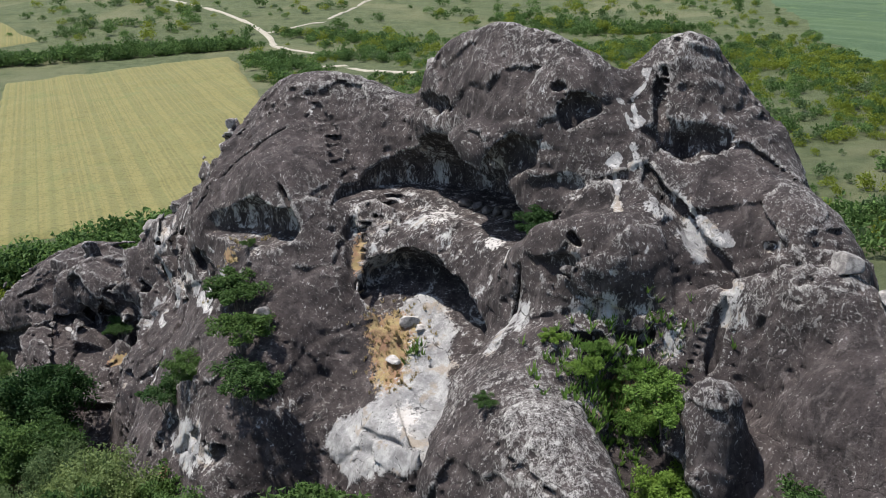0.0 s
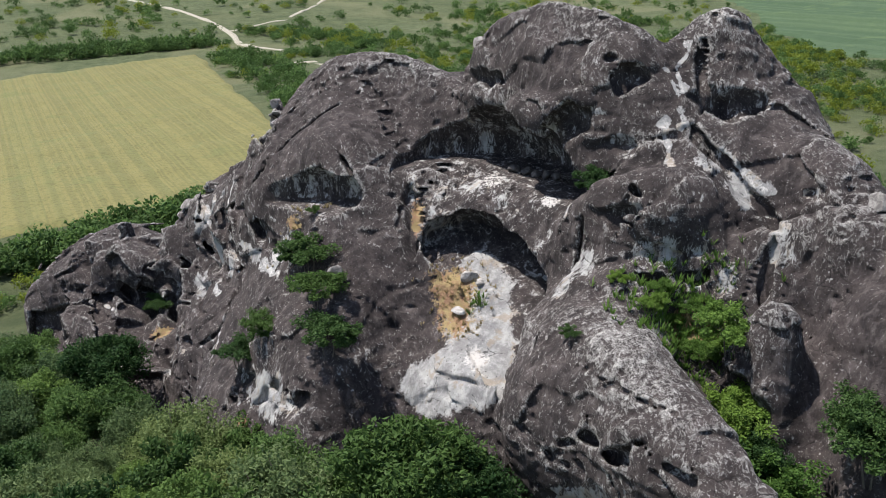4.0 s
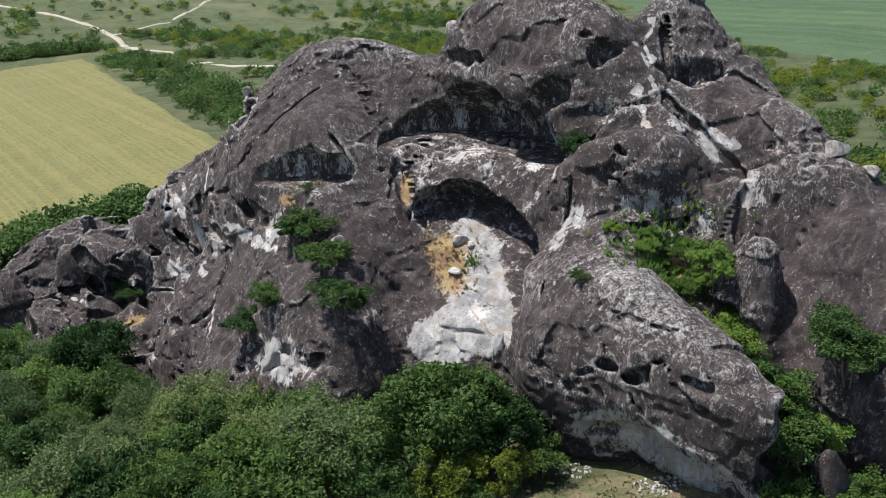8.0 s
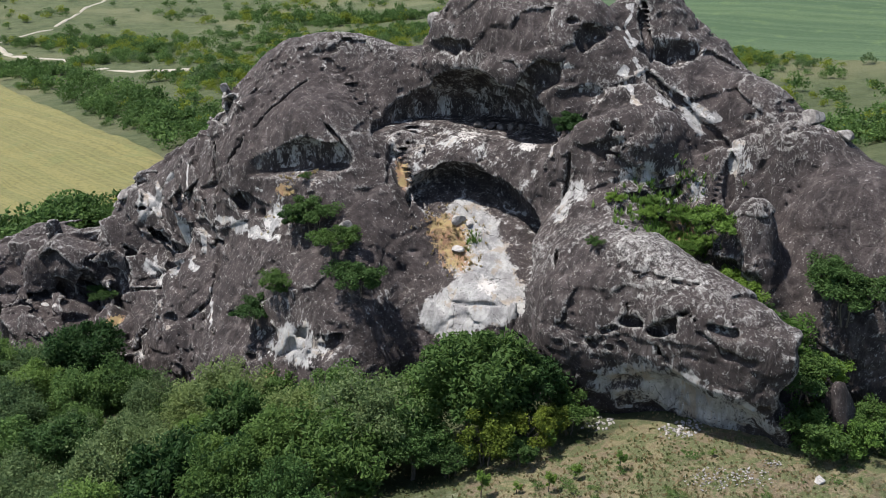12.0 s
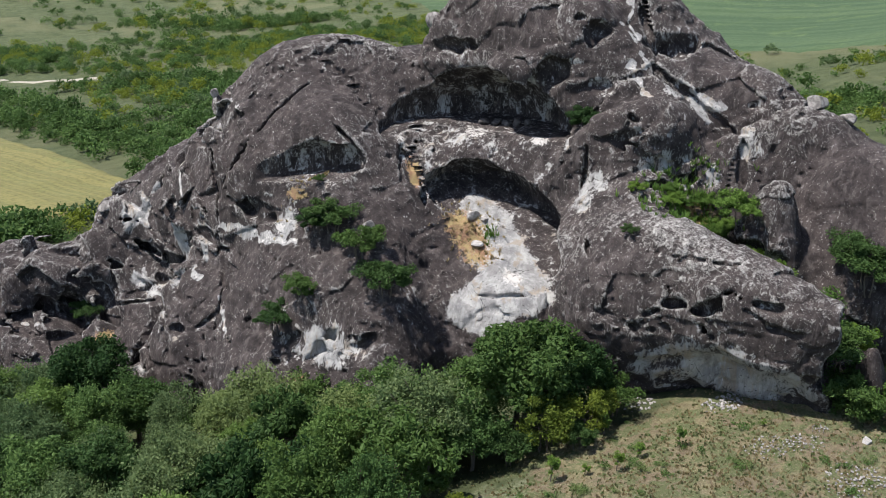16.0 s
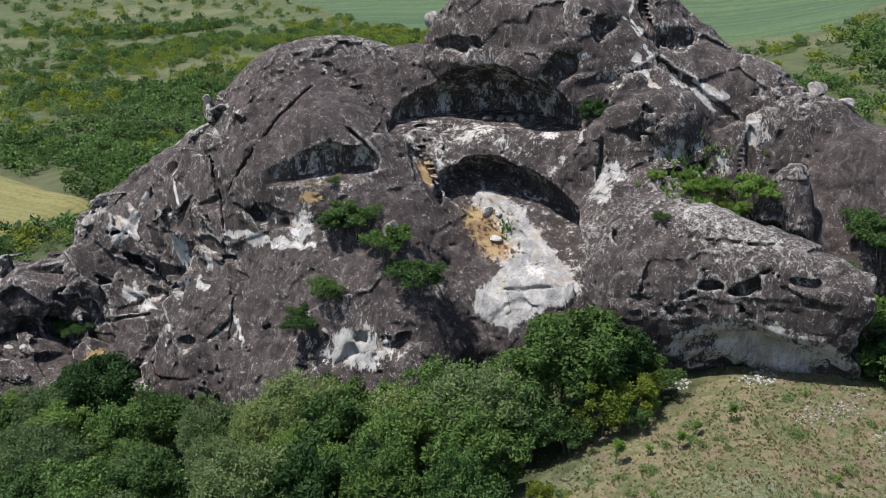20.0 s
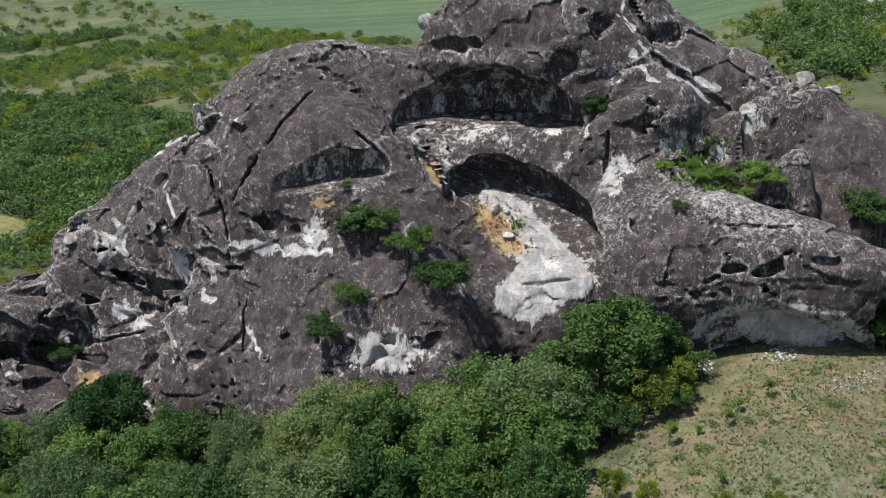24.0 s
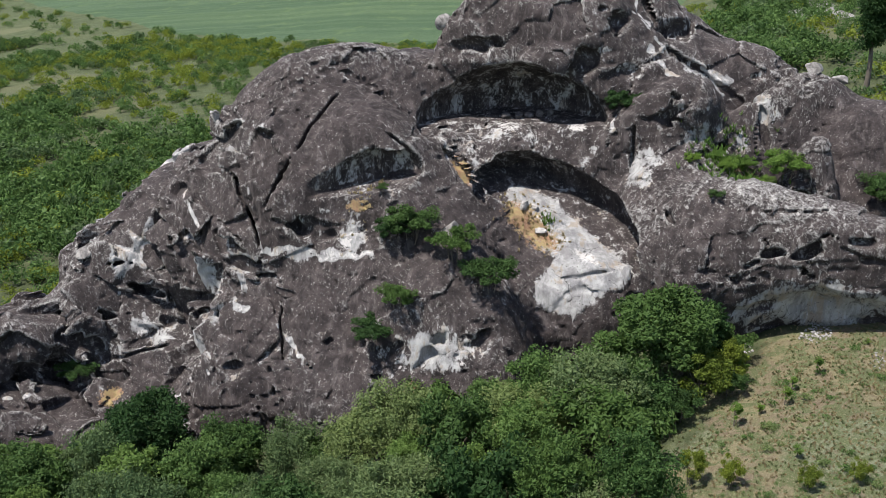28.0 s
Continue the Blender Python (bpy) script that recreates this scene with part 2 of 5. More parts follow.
def crop_material(name, light, dark, turn, width, weeds=(0.105, 0.125, 0.045)):
    """A drilled field: lines along the rows, weeds and laid patches."""
    m, N, L, b = material(name, 0.95)
    o = coords(N)
    rows = grain(N, L, stretched(N, L, stretched(N, L, o, (1, 1, 1), (0, 0, turn)), (1 / width, 0.003, 0)), 1.0, 1.5, 0.6)
    wide = grain(N, L, stretched(N, L, stretched(N, L, o, (1, 1, 1), (0, 0, turn)), (0.25 / width, 0.0025, 0)), 1.0, 2, 0.6)
    mid, fine = grain(N, L, o, 0.12, 5, 0.65, 0.8), grain(N, L, o, 1.6, 5, 0.75)
    c = blend(N, L, step(N, L, rows, 0.44, 0.56), dark, light)
    c = blend(N, L, calc(N, L, "MULTIPLY", step(N, L, wide, 0.5, 0.58), 0.14), c, weeds)
    c = blend(N, L, calc(N, L, "MULTIPLY", step(N, L, mid, 0.54, 0.68), 0.4), c, weeds)
    c = blend(N, L, calc(N, L, "MULTIPLY", step(N, L, fine, 0.47, 0.62), 0.42), c, tuple(v * 0.42 for v in dark))
    L.new(c, b.inputs["Base Color"])
    relief(N, L, b, fine, 0.6, 0.2)
    return m


ROCK = rock_material()
STONE = loose_stone_material("pale_fallen_stone", (0.25, 0.23, 0.215), (0.47, 0.445, 0.42))
GREY_STONE = loose_stone_material("grey_fallen_stone", (0.11, 0.10, 0.095), (0.30, 0.28, 0.26))
# cave rubble: stone with the cave's shadow put into its colour
CAVE_STONE = loose_stone_material("shadow_toned_stone", (0.05, 0.045, 0.043), (0.14, 0.125, 0.118))
GRAVEL = loose_stone_material("pale_track", (0.24, 0.215, 0.165), (0.36, 0.33, 0.27))
BARK = bark_material()
LEAF_DARK = leaf_material("dark_green_leaves", (0.022, 0.052, 0.014), (0.080, 0.140, 0.044))
LEAF_MID = leaf_material("green_leaves", (0.046, 0.092, 0.023), (0.142, 0.225, 0.068))
LEAF_GREY = leaf_material("olive_green_leaves", (0.062, 0.104, 0.037), (0.182, 0.238, 0.102))
LEAF_YELLOW = leaf_material("yellow_green_leaves", (0.075, 0.108, 0.018), (0.190, 0.235, 0.036))
LEAF_FRESH = leaf_material("fresh_green_leaves", (0.058, 0.115, 0.022), (0.155, 0.250, 0.055))
STRAW = leaf_material("dry_grass_blades", (0.22, 0.17, 0.085), (0.38, 0.31, 0.17))
GRASS = leaf_material("green_grass_blades", (0.09, 0.11, 0.045), (0.19, 0.20, 0.09))
GROUND = ground_material()
WHEAT = crop_material("ripening_cereal", (0.158, 0.142, 0.052), (0.130, 0.121, 0.045), -22.0, 0.55)
YOUNG = crop_material("young_green_crop", (0.056, 0.088, 0.042), (0.042, 0.072, 0.032), -30.0, 5.0, (0.10, 0.14, 0.05))


# ---------------------------------------------------------------- noise on arrays
TABLE = np.random.RandomState(7).rand(64, 64, 64).astype(np.float32) * 2 - 1


def murmur(p, size, shift=0.0):
    """Smooth noise from -1 to 1 with lumps of that size in metres."""
    q = p / np.float32(size) + np.float32(shift)
    f = np.floor(q)
    i = f.astype(np.int32)
    q = q - f
    q = q * q * (3 - 2 * q)
    x0, y0, z0 = (i[:, k] & 63 for k in range(3))
    x1, y1, z1 = ((i[:, k] + 1) & 63 for k in range(3))
    a, b, c = q[:, 0], q[:, 1], q[:, 2]
    lo = (TABLE[x0, y0, z0] * (1 - a) + TABLE[x1, y0, z0] * a) * (1 - b) + (TABLE[x0, y1, z0] * (1 - a) + TABLE[x1, y1, z0] * a) * b
    hi = (TABLE[x0, y0, z1] * (1 - a) + TABLE[x1, y0, z1] * a) * (1 - b) + (TABLE[x0, y1, z1] * (1 - a) + TABLE[x1, y1, z1] * a) * b
    return lo * (1 - c) + hi * c


def spot(p, x, y, z, rx, ry, rz):
    """1 at the middle of a patch, 0 at its rim."""
    return np.clip(1.25 - np.sqrt(((p - np.array((x, y, z), np.float32)) ** 2 / np.array((rx, ry, rz), np.float32) ** 2).sum(1)), 0, 1)




# ---------------------------------------------------------------- the land
def land(x, y):
    """Height of the ground: a hillside that falls away to the plain."""
    x, y = np.asarray(x, float), np.asarray(y, float)
    s = -0.5 * (x - 6) + 0.86 * (y - 23)
    z = -14.5 * (1 - np.exp(-(np.maximum(s, 0) / 38) ** 1.6)) - 0.09 * np.clip(s - 100, 0, 170)
    p = np.stack([x.ravel(), y.ravel(), 0 * x.ravel()], 1).astype(np.float32)
    far = np.clip((np.hypot(p[:, 0], p[:, 1] - 45) - 15) / 60, 0, 1)
    bumps = 0.25 * murmur(p, 5.0, 70.0) + 0.10 * murmur(p, 1.7, 71.0) + far * (0.2 * murmur(p, 22.0, 72.0) + 0.5 * murmur(p, 60.0, 73.0))
    return z + bumps.reshape(x.shape)


def land_at(x, y):
    return float(land(np.array([x]), np.array([y]))[0])




# ---------------------------------------------------------------- the outcrop as solid masses and hollows
MASSES, HOLLOWS = [], []


def mass(group, x, y, z, along, inward, up, yaw=-50.0, lean=0.0, soft=2.0):
    """A swelling of the rock: centre, half sizes along the ridge, into it and upwards, and how it is turned."""
    MASSES.append((group, (x, y, z), (along, inward, up), yaw, lean, soft))


def hollow(x, y, z, along, inward, up, yaw=-50.0, floor=None, tilt=0.0, soft=0.15, pale=1.0, slope=(0.0, 0.0), depth=None, rough=1.0):
    """A cave, niche or notch; floor: the height of its level floor; slope: how that floor rises with x and y; depth: how far its middle lies inside the face."""
    if depth is not None:
        run = np.arange(-5.0, 5.0, 0.05, dtype=np.float32)
        line = np.array((x, y, z), np.float32) + run[:, None] * np.array((0.77, 0.64, 0.0), np.float32)
        inside = np.nonzero(body(line) < -depth)[0]
        x, y = (float(v) for v in line[inside[0] if len(inside) else 100, :2])
    HOLLOWS.append(((x, y, z), (along, inward, up), yaw, tilt, floor, soft, pale, slope, rough))


def ellipsoid(p, c, r, yaw, tilt=0.0, lean=0.0):
    """Distance to an ellipsoid turned by yaw, tipped along its length by tilt and backwards by lean."""
    a, t, l = math.radians(yaw), math.radians(tilt), math.radians(lean)
    m = np.array([[math.cos(a), math.sin(a), 0], [-math.sin(a), math.cos(a), 0], [0, 0, 1]])
    m = np.array([[math.cos(t), 0, math.sin(t)], [0, 1, 0], [-math.sin(t), 0, math.cos(t)]]) @ m
    m = np.array([[1, 0, 0], [0, math.cos(l), math.sin(l)], [0, -math.sin(l), math.cos(l)]]) @ m
    r = np.array(r, np.float32)
    q = (p - np.array(c, np.float32)) @ (m.T / r).astype(np.float32)
    k = np.sqrt(np.einsum("ij,ij->i", q, q)) + np.float32(1e-4)
    g = q / r
    return (k - 1) * k / (np.sqrt(np.einsum("ij,ij->i", g, g)) + np.float32(1e-5))


def joined(a, b, k):
    h = np.clip(0.5 + 0.5 * (b - a) / k, 0, 1)
    return b + (a - b) * h - k * h * (1 - h)


SWELLS = []


def swell(x, y, z, size, rise):
    """A gentle bulge of the surface, or a dip where rise is negative."""
    SWELLS.append((np.array((x, y, z), np.float32), size, rise))


def body(p, groups=False):
    """Signed distance to the masses, or the group that lies nearest."""
    near, reach, middle = MASSES, 0.0, None
    if len(p) > 200:
        low, high = p.min(0), p.max(0)
        middle, reach = (low + high)[None] / 2, float(np.linalg.norm(high - low)) / 2
        if reach < 6:
            far = [float(ellipsoid(middle, c, r, yaw, 0.0, lean)[0]) for _, c, r, yaw, lean, _ in MASSES]
            near = [m for m, e in zip(MASSES, far) if e < min(far) + 2.6 * reach + 4.5]
    d = least = group = None
    for g, c, r, yaw, lean, soft in near:
        e = ellipsoid(p, c, r, yaw, 0.0, lean)
        if groups:
            group = np.full(len(p), g) if least is None else np.where(e < least, g, group)
            least = e if least is None else np.minimum(least, e)
        d = e if d is None else joined(d, e, soft)
    if groups:
        return group
    for c, size, rise in SWELLS:
        if middle is None or np.linalg.norm(middle[0] - c) < reach + 3.2 * size:
            q = p - c
            d = d - rise * np.exp(np.einsum("ij,ij->i", q, q) * np.float32(-0.5 / size ** 2))
    return d


DOME, SUMMIT, RIDGE, SPUR, SLAB, FACE = range(6)
mass(DOME, -4.9, 64.7, -0.2, 12.5, 3.9, 16.5, yaw=-36, lean=9, soft=3.6)
mass(DOME, -9.2, 62.4, 0.2, 12.1, 7.9, 12.4, yaw=-62, lean=11, soft=3.6)
mass(DOME, 1.1, 63.5, 3.3, 9.8, 6.2, 11.4, yaw=-48, lean=2, soft=3.6)
mass(FACE, -10.5, 52.5, -5.1, 10.6, 5.4, 11.2, yaw=-96, lean=-16, soft=3.6)
mass(FACE, -13.1, 55.1, -5.7, 6.0, 6.2, 8.2, yaw=-51, lean=-1, soft=3.6)
mass(FACE, -1.3, 45.7, -3.8, 8.4, 5.1, 7.3, yaw=-53, lean=2, soft=3.6)
mass(FACE, 3.8, 51.6, -0.3, 12.7, 5.3, 10.8, yaw=-27, lean=6, soft=3.6)
mass(FACE, 8.2, 44.6, 5.1, 6.5, 2.9, 9.5, yaw=-25, lean=14, soft=3.6)
mass(SUMMIT, 4.7, 53.5, 14.7, 7.7, 2.9, 7.6, yaw=-42, lean=6, soft=2.2)
mass(SUMMIT, 9.0, 58.4, 2.6, 11.4, 7.0, 12.8, yaw=-51, lean=-1, soft=2.2)
mass(SUMMIT, 13.4, 50.7, 9.7, 4.5, 4.5, 12.1, yaw=-51, lean=7, soft=2.2)
mass(SUMMIT, 12.4, 48.9, 6.2, 7.3, 8.3, 11.5, yaw=-63, lean=-2, soft=2.2)
mass(SUMMIT, 14.6, 42.4, 4.1, 7.3, 4.0, 10.9, yaw=-69, lean=-6, soft=2.2)
mass(RIDGE, -10.6, 69.3, 2.9, 10.0, 9.2, 3.7, yaw=-51, lean=18, soft=3.6)
mass(RIDGE, -18.8, 76.6, -6.9, 6.5, 5.1, 10.1, yaw=-35, lean=16, soft=3.6)
mass(RIDGE, -20.6, 75.3, -5.7, 12.2, 2.9, 2.4, yaw=-8, lean=-9, soft=3.6)
mass(RIDGE, -30.7, 81.6, -11.7, 3.8, 10.5, 7.9, yaw=-73, lean=2, soft=3.6)
mass(RIDGE, -14.8, 65.7, -10.3, 10.5, 6.6, 8.2, yaw=-58, lean=-1, soft=3.6)
mass(RIDGE, -29.2, 67.2, -14.3, 10.3, 3.4, 5.4, yaw=-60, lean=4, soft=3.6)
mass(SPUR, 3.5, 36.7, 1.6, 4.6, 4.5, 5.9, yaw=-53, lean=-0, soft=1.6)
mass(SPUR, 5.7, 40.5, 0.0, 8.3, 6.2, 8.9, yaw=-46, lean=-10, soft=1.6)
mass(SPUR, 10.7, 33.1, 3.3, 2.9, 2.9, 7.8, yaw=-49, lean=2, soft=1.6)
mass(SLAB, 14.7, 37.3, 3.3, 8.6, 3.2, 10.4, yaw=-37, lean=1, soft=1.2)
mass(SPUR, 6.3, 33.0, 2.6, 11.1, 3.4, 6.5, yaw=-71, lean=22, soft=1.6)
mass(RIDGE, -19.2, 61.2, -8.7, 4.6, 4.6, 6.5, yaw=-59, lean=2, soft=3.6)
mass(RIDGE, -21.0, 70.2, -11.5, 9.3, 4.3, 4.2, yaw=-62, lean=-2, soft=3.6)
mass(RIDGE, -30.1, 74.2, -13.7, 6.7, 4.5, 4.9, yaw=-57, lean=0, soft=3.6)
mass(FACE, -14.9, 52.0, -7.7, 6.3, 5.0, 5.0, yaw=-49, lean=-0, soft=3.6)
mass(SLAB, 17.6, 31.9, 2.7, 7.4, 6.5, 9.6, yaw=-49, lean=3, soft=1.2)

mass(SUMMIT, 1.7, 51.0, 14.9, 1.1, 0.9, 0.65, yaw=-44, lean=0, soft=0.5)      # the pale knob on the lip of the cave
# bulges and dips of the faces
swell(2.9, 48.5, 13.5, 2.6, 1.22)
swell(2.1, 55.3, 20.1, 2.6, -1.20)
swell(-27.8, 75.5, -2.1, 3.0, 0.52)
swell(13.2, 31.1, 8.0, 2.6, -1.01)
swell(13.2, 37.5, 11.3, 2.6, -1.45)
swell(-17.1, 53.5, -1.4, 3.0, -0.94)
swell(4.9, 44.8, 11.9, 2.6, -0.96)
swell(4.9, 51.9, 20.7, 2.6, -1.05)
swell(-16.1, 64.9, 7.9, 3.0, -0.81)
swell(-6.3, 55.7, 11.3, 2.6, 0.51)
swell(-18.6, 57.5, -0.0, 3.0, 0.57)
swell(6.3, 47.2, 16.8, 2.6, 0.98)
swell(-10.1, 62.7, 15.3, 2.6, 0.62)
swell(1.8, 51.7, 18.2, 2.6, 0.73)
swell(-13.8, 48.9, 2.4, 2.6, 0.61)
swell(-30.8, 77.3, -2.7, 3.0, 0.77)
swell(11.7, 50.5, 20.6, 2.6, -0.52)
swell(16.7, 39.1, 13.9, 2.6, 0.58)
swell(13.8, 34.6, 11.9, 2.6, 0.68)
swell(-7.5, 46.2, 2.1, 2.6, -0.46)
swell(5.3, 41.4, 10.0, 2.6, 0.73)
swell(-29.8, 69.3, -9.4, 3.0, -0.35)
swell(-24.5, 66.0, -8.3, 3.0, 0.48)
swell(-22.2, 61.5, -4.7, 3.0, -0.46)
swell(16.7, 45.1, 15.5, 2.6, 0.39)
swell(10.0, 46.7, 16.5, 2.6, -0.61)
swell(2.4, 30.5, 3.4, 2.6, 0.66)
swell(-16.9, 60.4, 6.7, 3.0, 0.60)
swell(-13.2, 59.9, 10.6, 2.6, -0.60)
swell(5.0, 28.9, 7.5, 2.6, -0.48)
swell(-16.7, 60.2, 2.7, 3.0, -0.48)
swell(-8.8, 49.4, 4.6, 2.6, -0.29)
swell(10.8, 34.9, 9.9, 2.6, 0.60)
swell(10.4, 32.0, 8.5, 2.6, -0.64)
swell(-3.3, 59.2, 15.3, 2.6, 0.24)
swell(-19.7, 55.0, -5.4, 3.0, -0.46)
swell(-19.6, 56.5, -2.5, 3.0, 0.40)
swell(2.4, 42.2, 7.0, 2.6, -0.32)
swell(-3.1, 48.7, 5.0, 2.6, 0.34)
swell(-6.4, 61.6, 15.2, 2.6, -0.17)
swell(0.6, 33.8, 0.5, 2.6, -0.19)
swell(-19.3, 63.9, -0.5, 3.0, 0.31)
swell(-9.6, 57.6, 12.3, 2.6, 0.34)
swell(-13.3, 64.1, 12.7, 2.6, 0.24)
swell(12.7, 42.5, 14.3, 2.6, 0.22)


# caves and niches
hollow(-0.5, 52.1, 10.4, 7.2, 5.4, 4.6, yaw=-44, floor=10.3, slope=(0.05, 0.0), soft=0.06, pale=0.72, rough=0.5)             # the long upper cave
hollow(-1.6, 50.9, 6.0, 3.5, 2.9, 3.0, yaw=-36, floor=5.7, slope=(0.2, 0.45), soft=0.06, pale=0.66, rough=0.5)       # the lower cave
hollow(0.4, 46.0, 4.2, 7.4, 2.9, 3.2, yaw=-88, tilt=-23, floor=4.0, slope=(0.2, 0.45), soft=0.06, pale=0.6, rough=0.4)       # the long overhang beside the pale slope
hollow(-11.5, 56.4, 8.1, 4.7, 1.8, 2.2, yaw=-28, tilt=9, floor=7.4, slope=(0.16, 0.0), depth=0.2, soft=0.06, pale=0.85, rough=0.4)             # the left-hand hollow


def niche(x, y, z, along, inward, up, yaw, tilt, pale):
    """A small scooped hollow with a crisp lip, set on the face."""
    hollow(x, y, z - 0.1 * up, along * 1.1, inward * 0.7, up * 1.1, yaw=yaw, tilt=tilt, depth=0.08, soft=0.06, pale=0.3 + pale, rough=1.25)


# niches of the summit and of the wall above the terrace
niche(12.2, 46.4, 17.0, 2.0, 1.5, 0.9, yaw=-14, tilt=-1, pale=0.42)
niche(6.7, 48.0, 17.6, 1.2, 1.4, 0.9, yaw=-16, tilt=-1, pale=0.30)
niche(5.6, 48.8, 18.4, 0.7, 0.9, 0.5, yaw=-22, tilt=13, pale=0.30)
niche(3.8, 48.9, 15.2, 2.2, 1.3, 1.0, yaw=-41, tilt=10, pale=0.45)
niche(6.3, 46.4, 14.2, 1.4, 1.1, 0.6, yaw=-37, tilt=5, pale=0.50)
niche(-0.5, 55.2, 15.8, 1.8, 1.2, 0.6, yaw=-63, tilt=8, pale=0.25)
niche(11.9, 47.8, 18.9, 0.6, 0.8, 0.4, yaw=-21, tilt=4, pale=0.15)
niche(6.6, 40.0, 9.2, 1.1, 1.1, 0.8, yaw=-9, tilt=0, pale=0.40)
niche(8.6, 39.5, 9.4, 0.9, 1.0, 0.7, yaw=-21, tilt=11, pale=0.35)
niche(6.5, 41.8, 12.0, 2.0, 0.9, 0.6, yaw=-31, tilt=3, pale=0.40)
niche(14.6, 40.0, 13.4, 0.5, 0.6, 0.4, yaw=-42, tilt=17, pale=0.50)
niche(11.4, 39.6, 11.8, 0.5, 0.5, 0.2, yaw=-66, tilt=17, pale=0.10)
niche(11.8, 38.9, 12.0, 0.3, 0.5, 0.2, yaw=-45, tilt=16, pale=0.10)
niche(11.3, 38.5, 11.3, 0.3, 0.5, 0.2, yaw=-32, tilt=24, pale=0.10)
niche(6.0, 42.2, 13.2, 0.6, 0.7, 0.3, yaw=-43, tilt=-5, pale=0.30)
# scooped hollows of the tilted ridge
niche(-26.1, 72.8, -5.5, 2.2, 1.3, 0.9, yaw=-35, tilt=-42, pale=0.12)
niche(-21.7, 71.0, -2.3, 2.2, 1.2, 0.7, yaw=-49, tilt=-14, pale=0.30)
niche(-24.4, 72.4, -4.0, 2.5, 1.0, 0.4, yaw=-42, tilt=-26, pale=0.12)
niche(-30.3, 74.4, -7.0, 1.4, 1.2, 1.2, yaw=-20, tilt=-37, pale=0.20)
niche(-20.9, 67.8, -4.2, 1.4, 1.0, 0.7, yaw=-88, tilt=-7, pale=0.35)
niche(-17.8, 60.6, 0.8, 1.8, 1.2, 0.3, yaw=-68, tilt=12, pale=0.10)
niche(-21.8, 59.3, -4.3, 0.9, 1.0, 0.6, yaw=-66, tilt=-9, pale=0.20)
niche(-15.6, 57.6, 5.0, 1.9, 0.9, 0.9, yaw=-58, tilt=-4, pale=0.42)
niche(-19.4, 67.7, 2.8, 1.2, 1.0, 0.6, yaw=-82, tilt=-0, pale=0.10)
niche(-16.9, 66.0, 6.7, 1.3, 0.8, 0.2, yaw=-76, tilt=23, pale=0.10)
niche(-20.0, 65.2, -2.5, 1.5, 1.0, 0.4, yaw=-85, tilt=28, pale=0.50)
niche(-27.5, 72.6, -8.1, 1.4, 0.6, 0.3, yaw=-99, tilt=-31, pale=0.10)
niche(-20.7, 69.2, -0.0, 2.5, 0.8, 0.2, yaw=-71, tilt=20, pale=0.30)
niche(-22.8, 73.0, -0.3, 1.9, 0.7, 0.2, yaw=-47, tilt=8, pale=0.10)
niche(-19.8, 57.6, -3.0, 1.3, 0.8, 0.3, yaw=-34, tilt=40, pale=0.35)
niche(-18.5, 63.8, 3.1, 1.2, 0.8, 0.6, yaw=-78, tilt=-12, pale=0.45)
niche(-18.4, 69.5, 4.7, 0.8, 0.7, 0.4, yaw=-23, tilt=52, pale=0.50)
niche(-16.0, 66.3, 8.2, 1.0, 0.9, 0.4, yaw=-107, tilt=-26, pale=0.10)
niche(-17.8, 61.3, 2.2, 1.0, 1.0, 0.4, yaw=-61, tilt=27, pale=0.30)
# undercut foot of the middle face
niche(-17.8, 53.9, -1.6, 0.7, 0.6, 0.3, yaw=-68, tilt=-1, pale=0.40)
niche(-16.3, 50.4, -1.5, 1.1, 0.9, 0.5, yaw=-71, tilt=-2, pale=0.50)
niche(-15.5, 48.5, -1.3, 1.0, 0.8, 0.4, yaw=-26, tilt=50, pale=0.60)
niche(-14.4, 46.4, -1.1, 1.2, 0.9, 0.6, yaw=-47, tilt=37, pale=0.25)
niche(-12.8, 44.5, -0.5, 1.7, 0.9, 0.7, yaw=-26, tilt=40, pale=0.25)
niche(-18.9, 54.2, -3.3, 0.8, 0.6, 0.2, yaw=-98, tilt=-30, pale=0.50)
niche(-11.3, 43.6, 0.1, 1.1, 0.6, 0.3, yaw=-5, tilt=28, pale=0.40)
niche(-17.0, 49.5, -2.9, 0.9, 0.7, 0.3, yaw=-62, tilt=3, pale=0.70)
niche(-19.1, 56.3, -2.8, 1.3, 0.5, 0.2, yaw=-121, tilt=-54, pale=0.50)
# holes in the brow of the spur
niche(3.2, 29.7, 5.2, 1.2, 1.0, 0.75, yaw=-57, tilt=13, pale=0.40)
niche(3.9, 28.7, 6.1, 0.6, 0.9, 0.3, yaw=-54, tilt=11, pale=0.20)
niche(5.1, 27.3, 6.6, 0.8, 1.1, 0.4, yaw=-52, tilt=11, pale=0.25)
niche(5.0, 26.8, 5.5, 1.7, 1.1, 0.3, yaw=-57, tilt=3, pale=0.30)
niche(2.2, 31.4, 5.2, 1.1, 0.8, 0.45, yaw=-63, tilt=15, pale=0.35)
niche(1.3, 32.7, 4.5, 0.7, 0.7, 0.3, yaw=-53, tilt=14, pale=0.40)
niche(3.2, 29.2, 4.0, 0.9, 0.8, 0.3, yaw=-58, tilt=-7, pale=0.30)
niche(0.4, 33.5, 3.3, 0.7, 0.7, 0.3, yaw=-50, tilt=21, pale=0.35)
niche(2.1, 32.2, 6.0, 0.5, 0.6, 0.3, yaw=-54, tilt=32, pale=0.30)
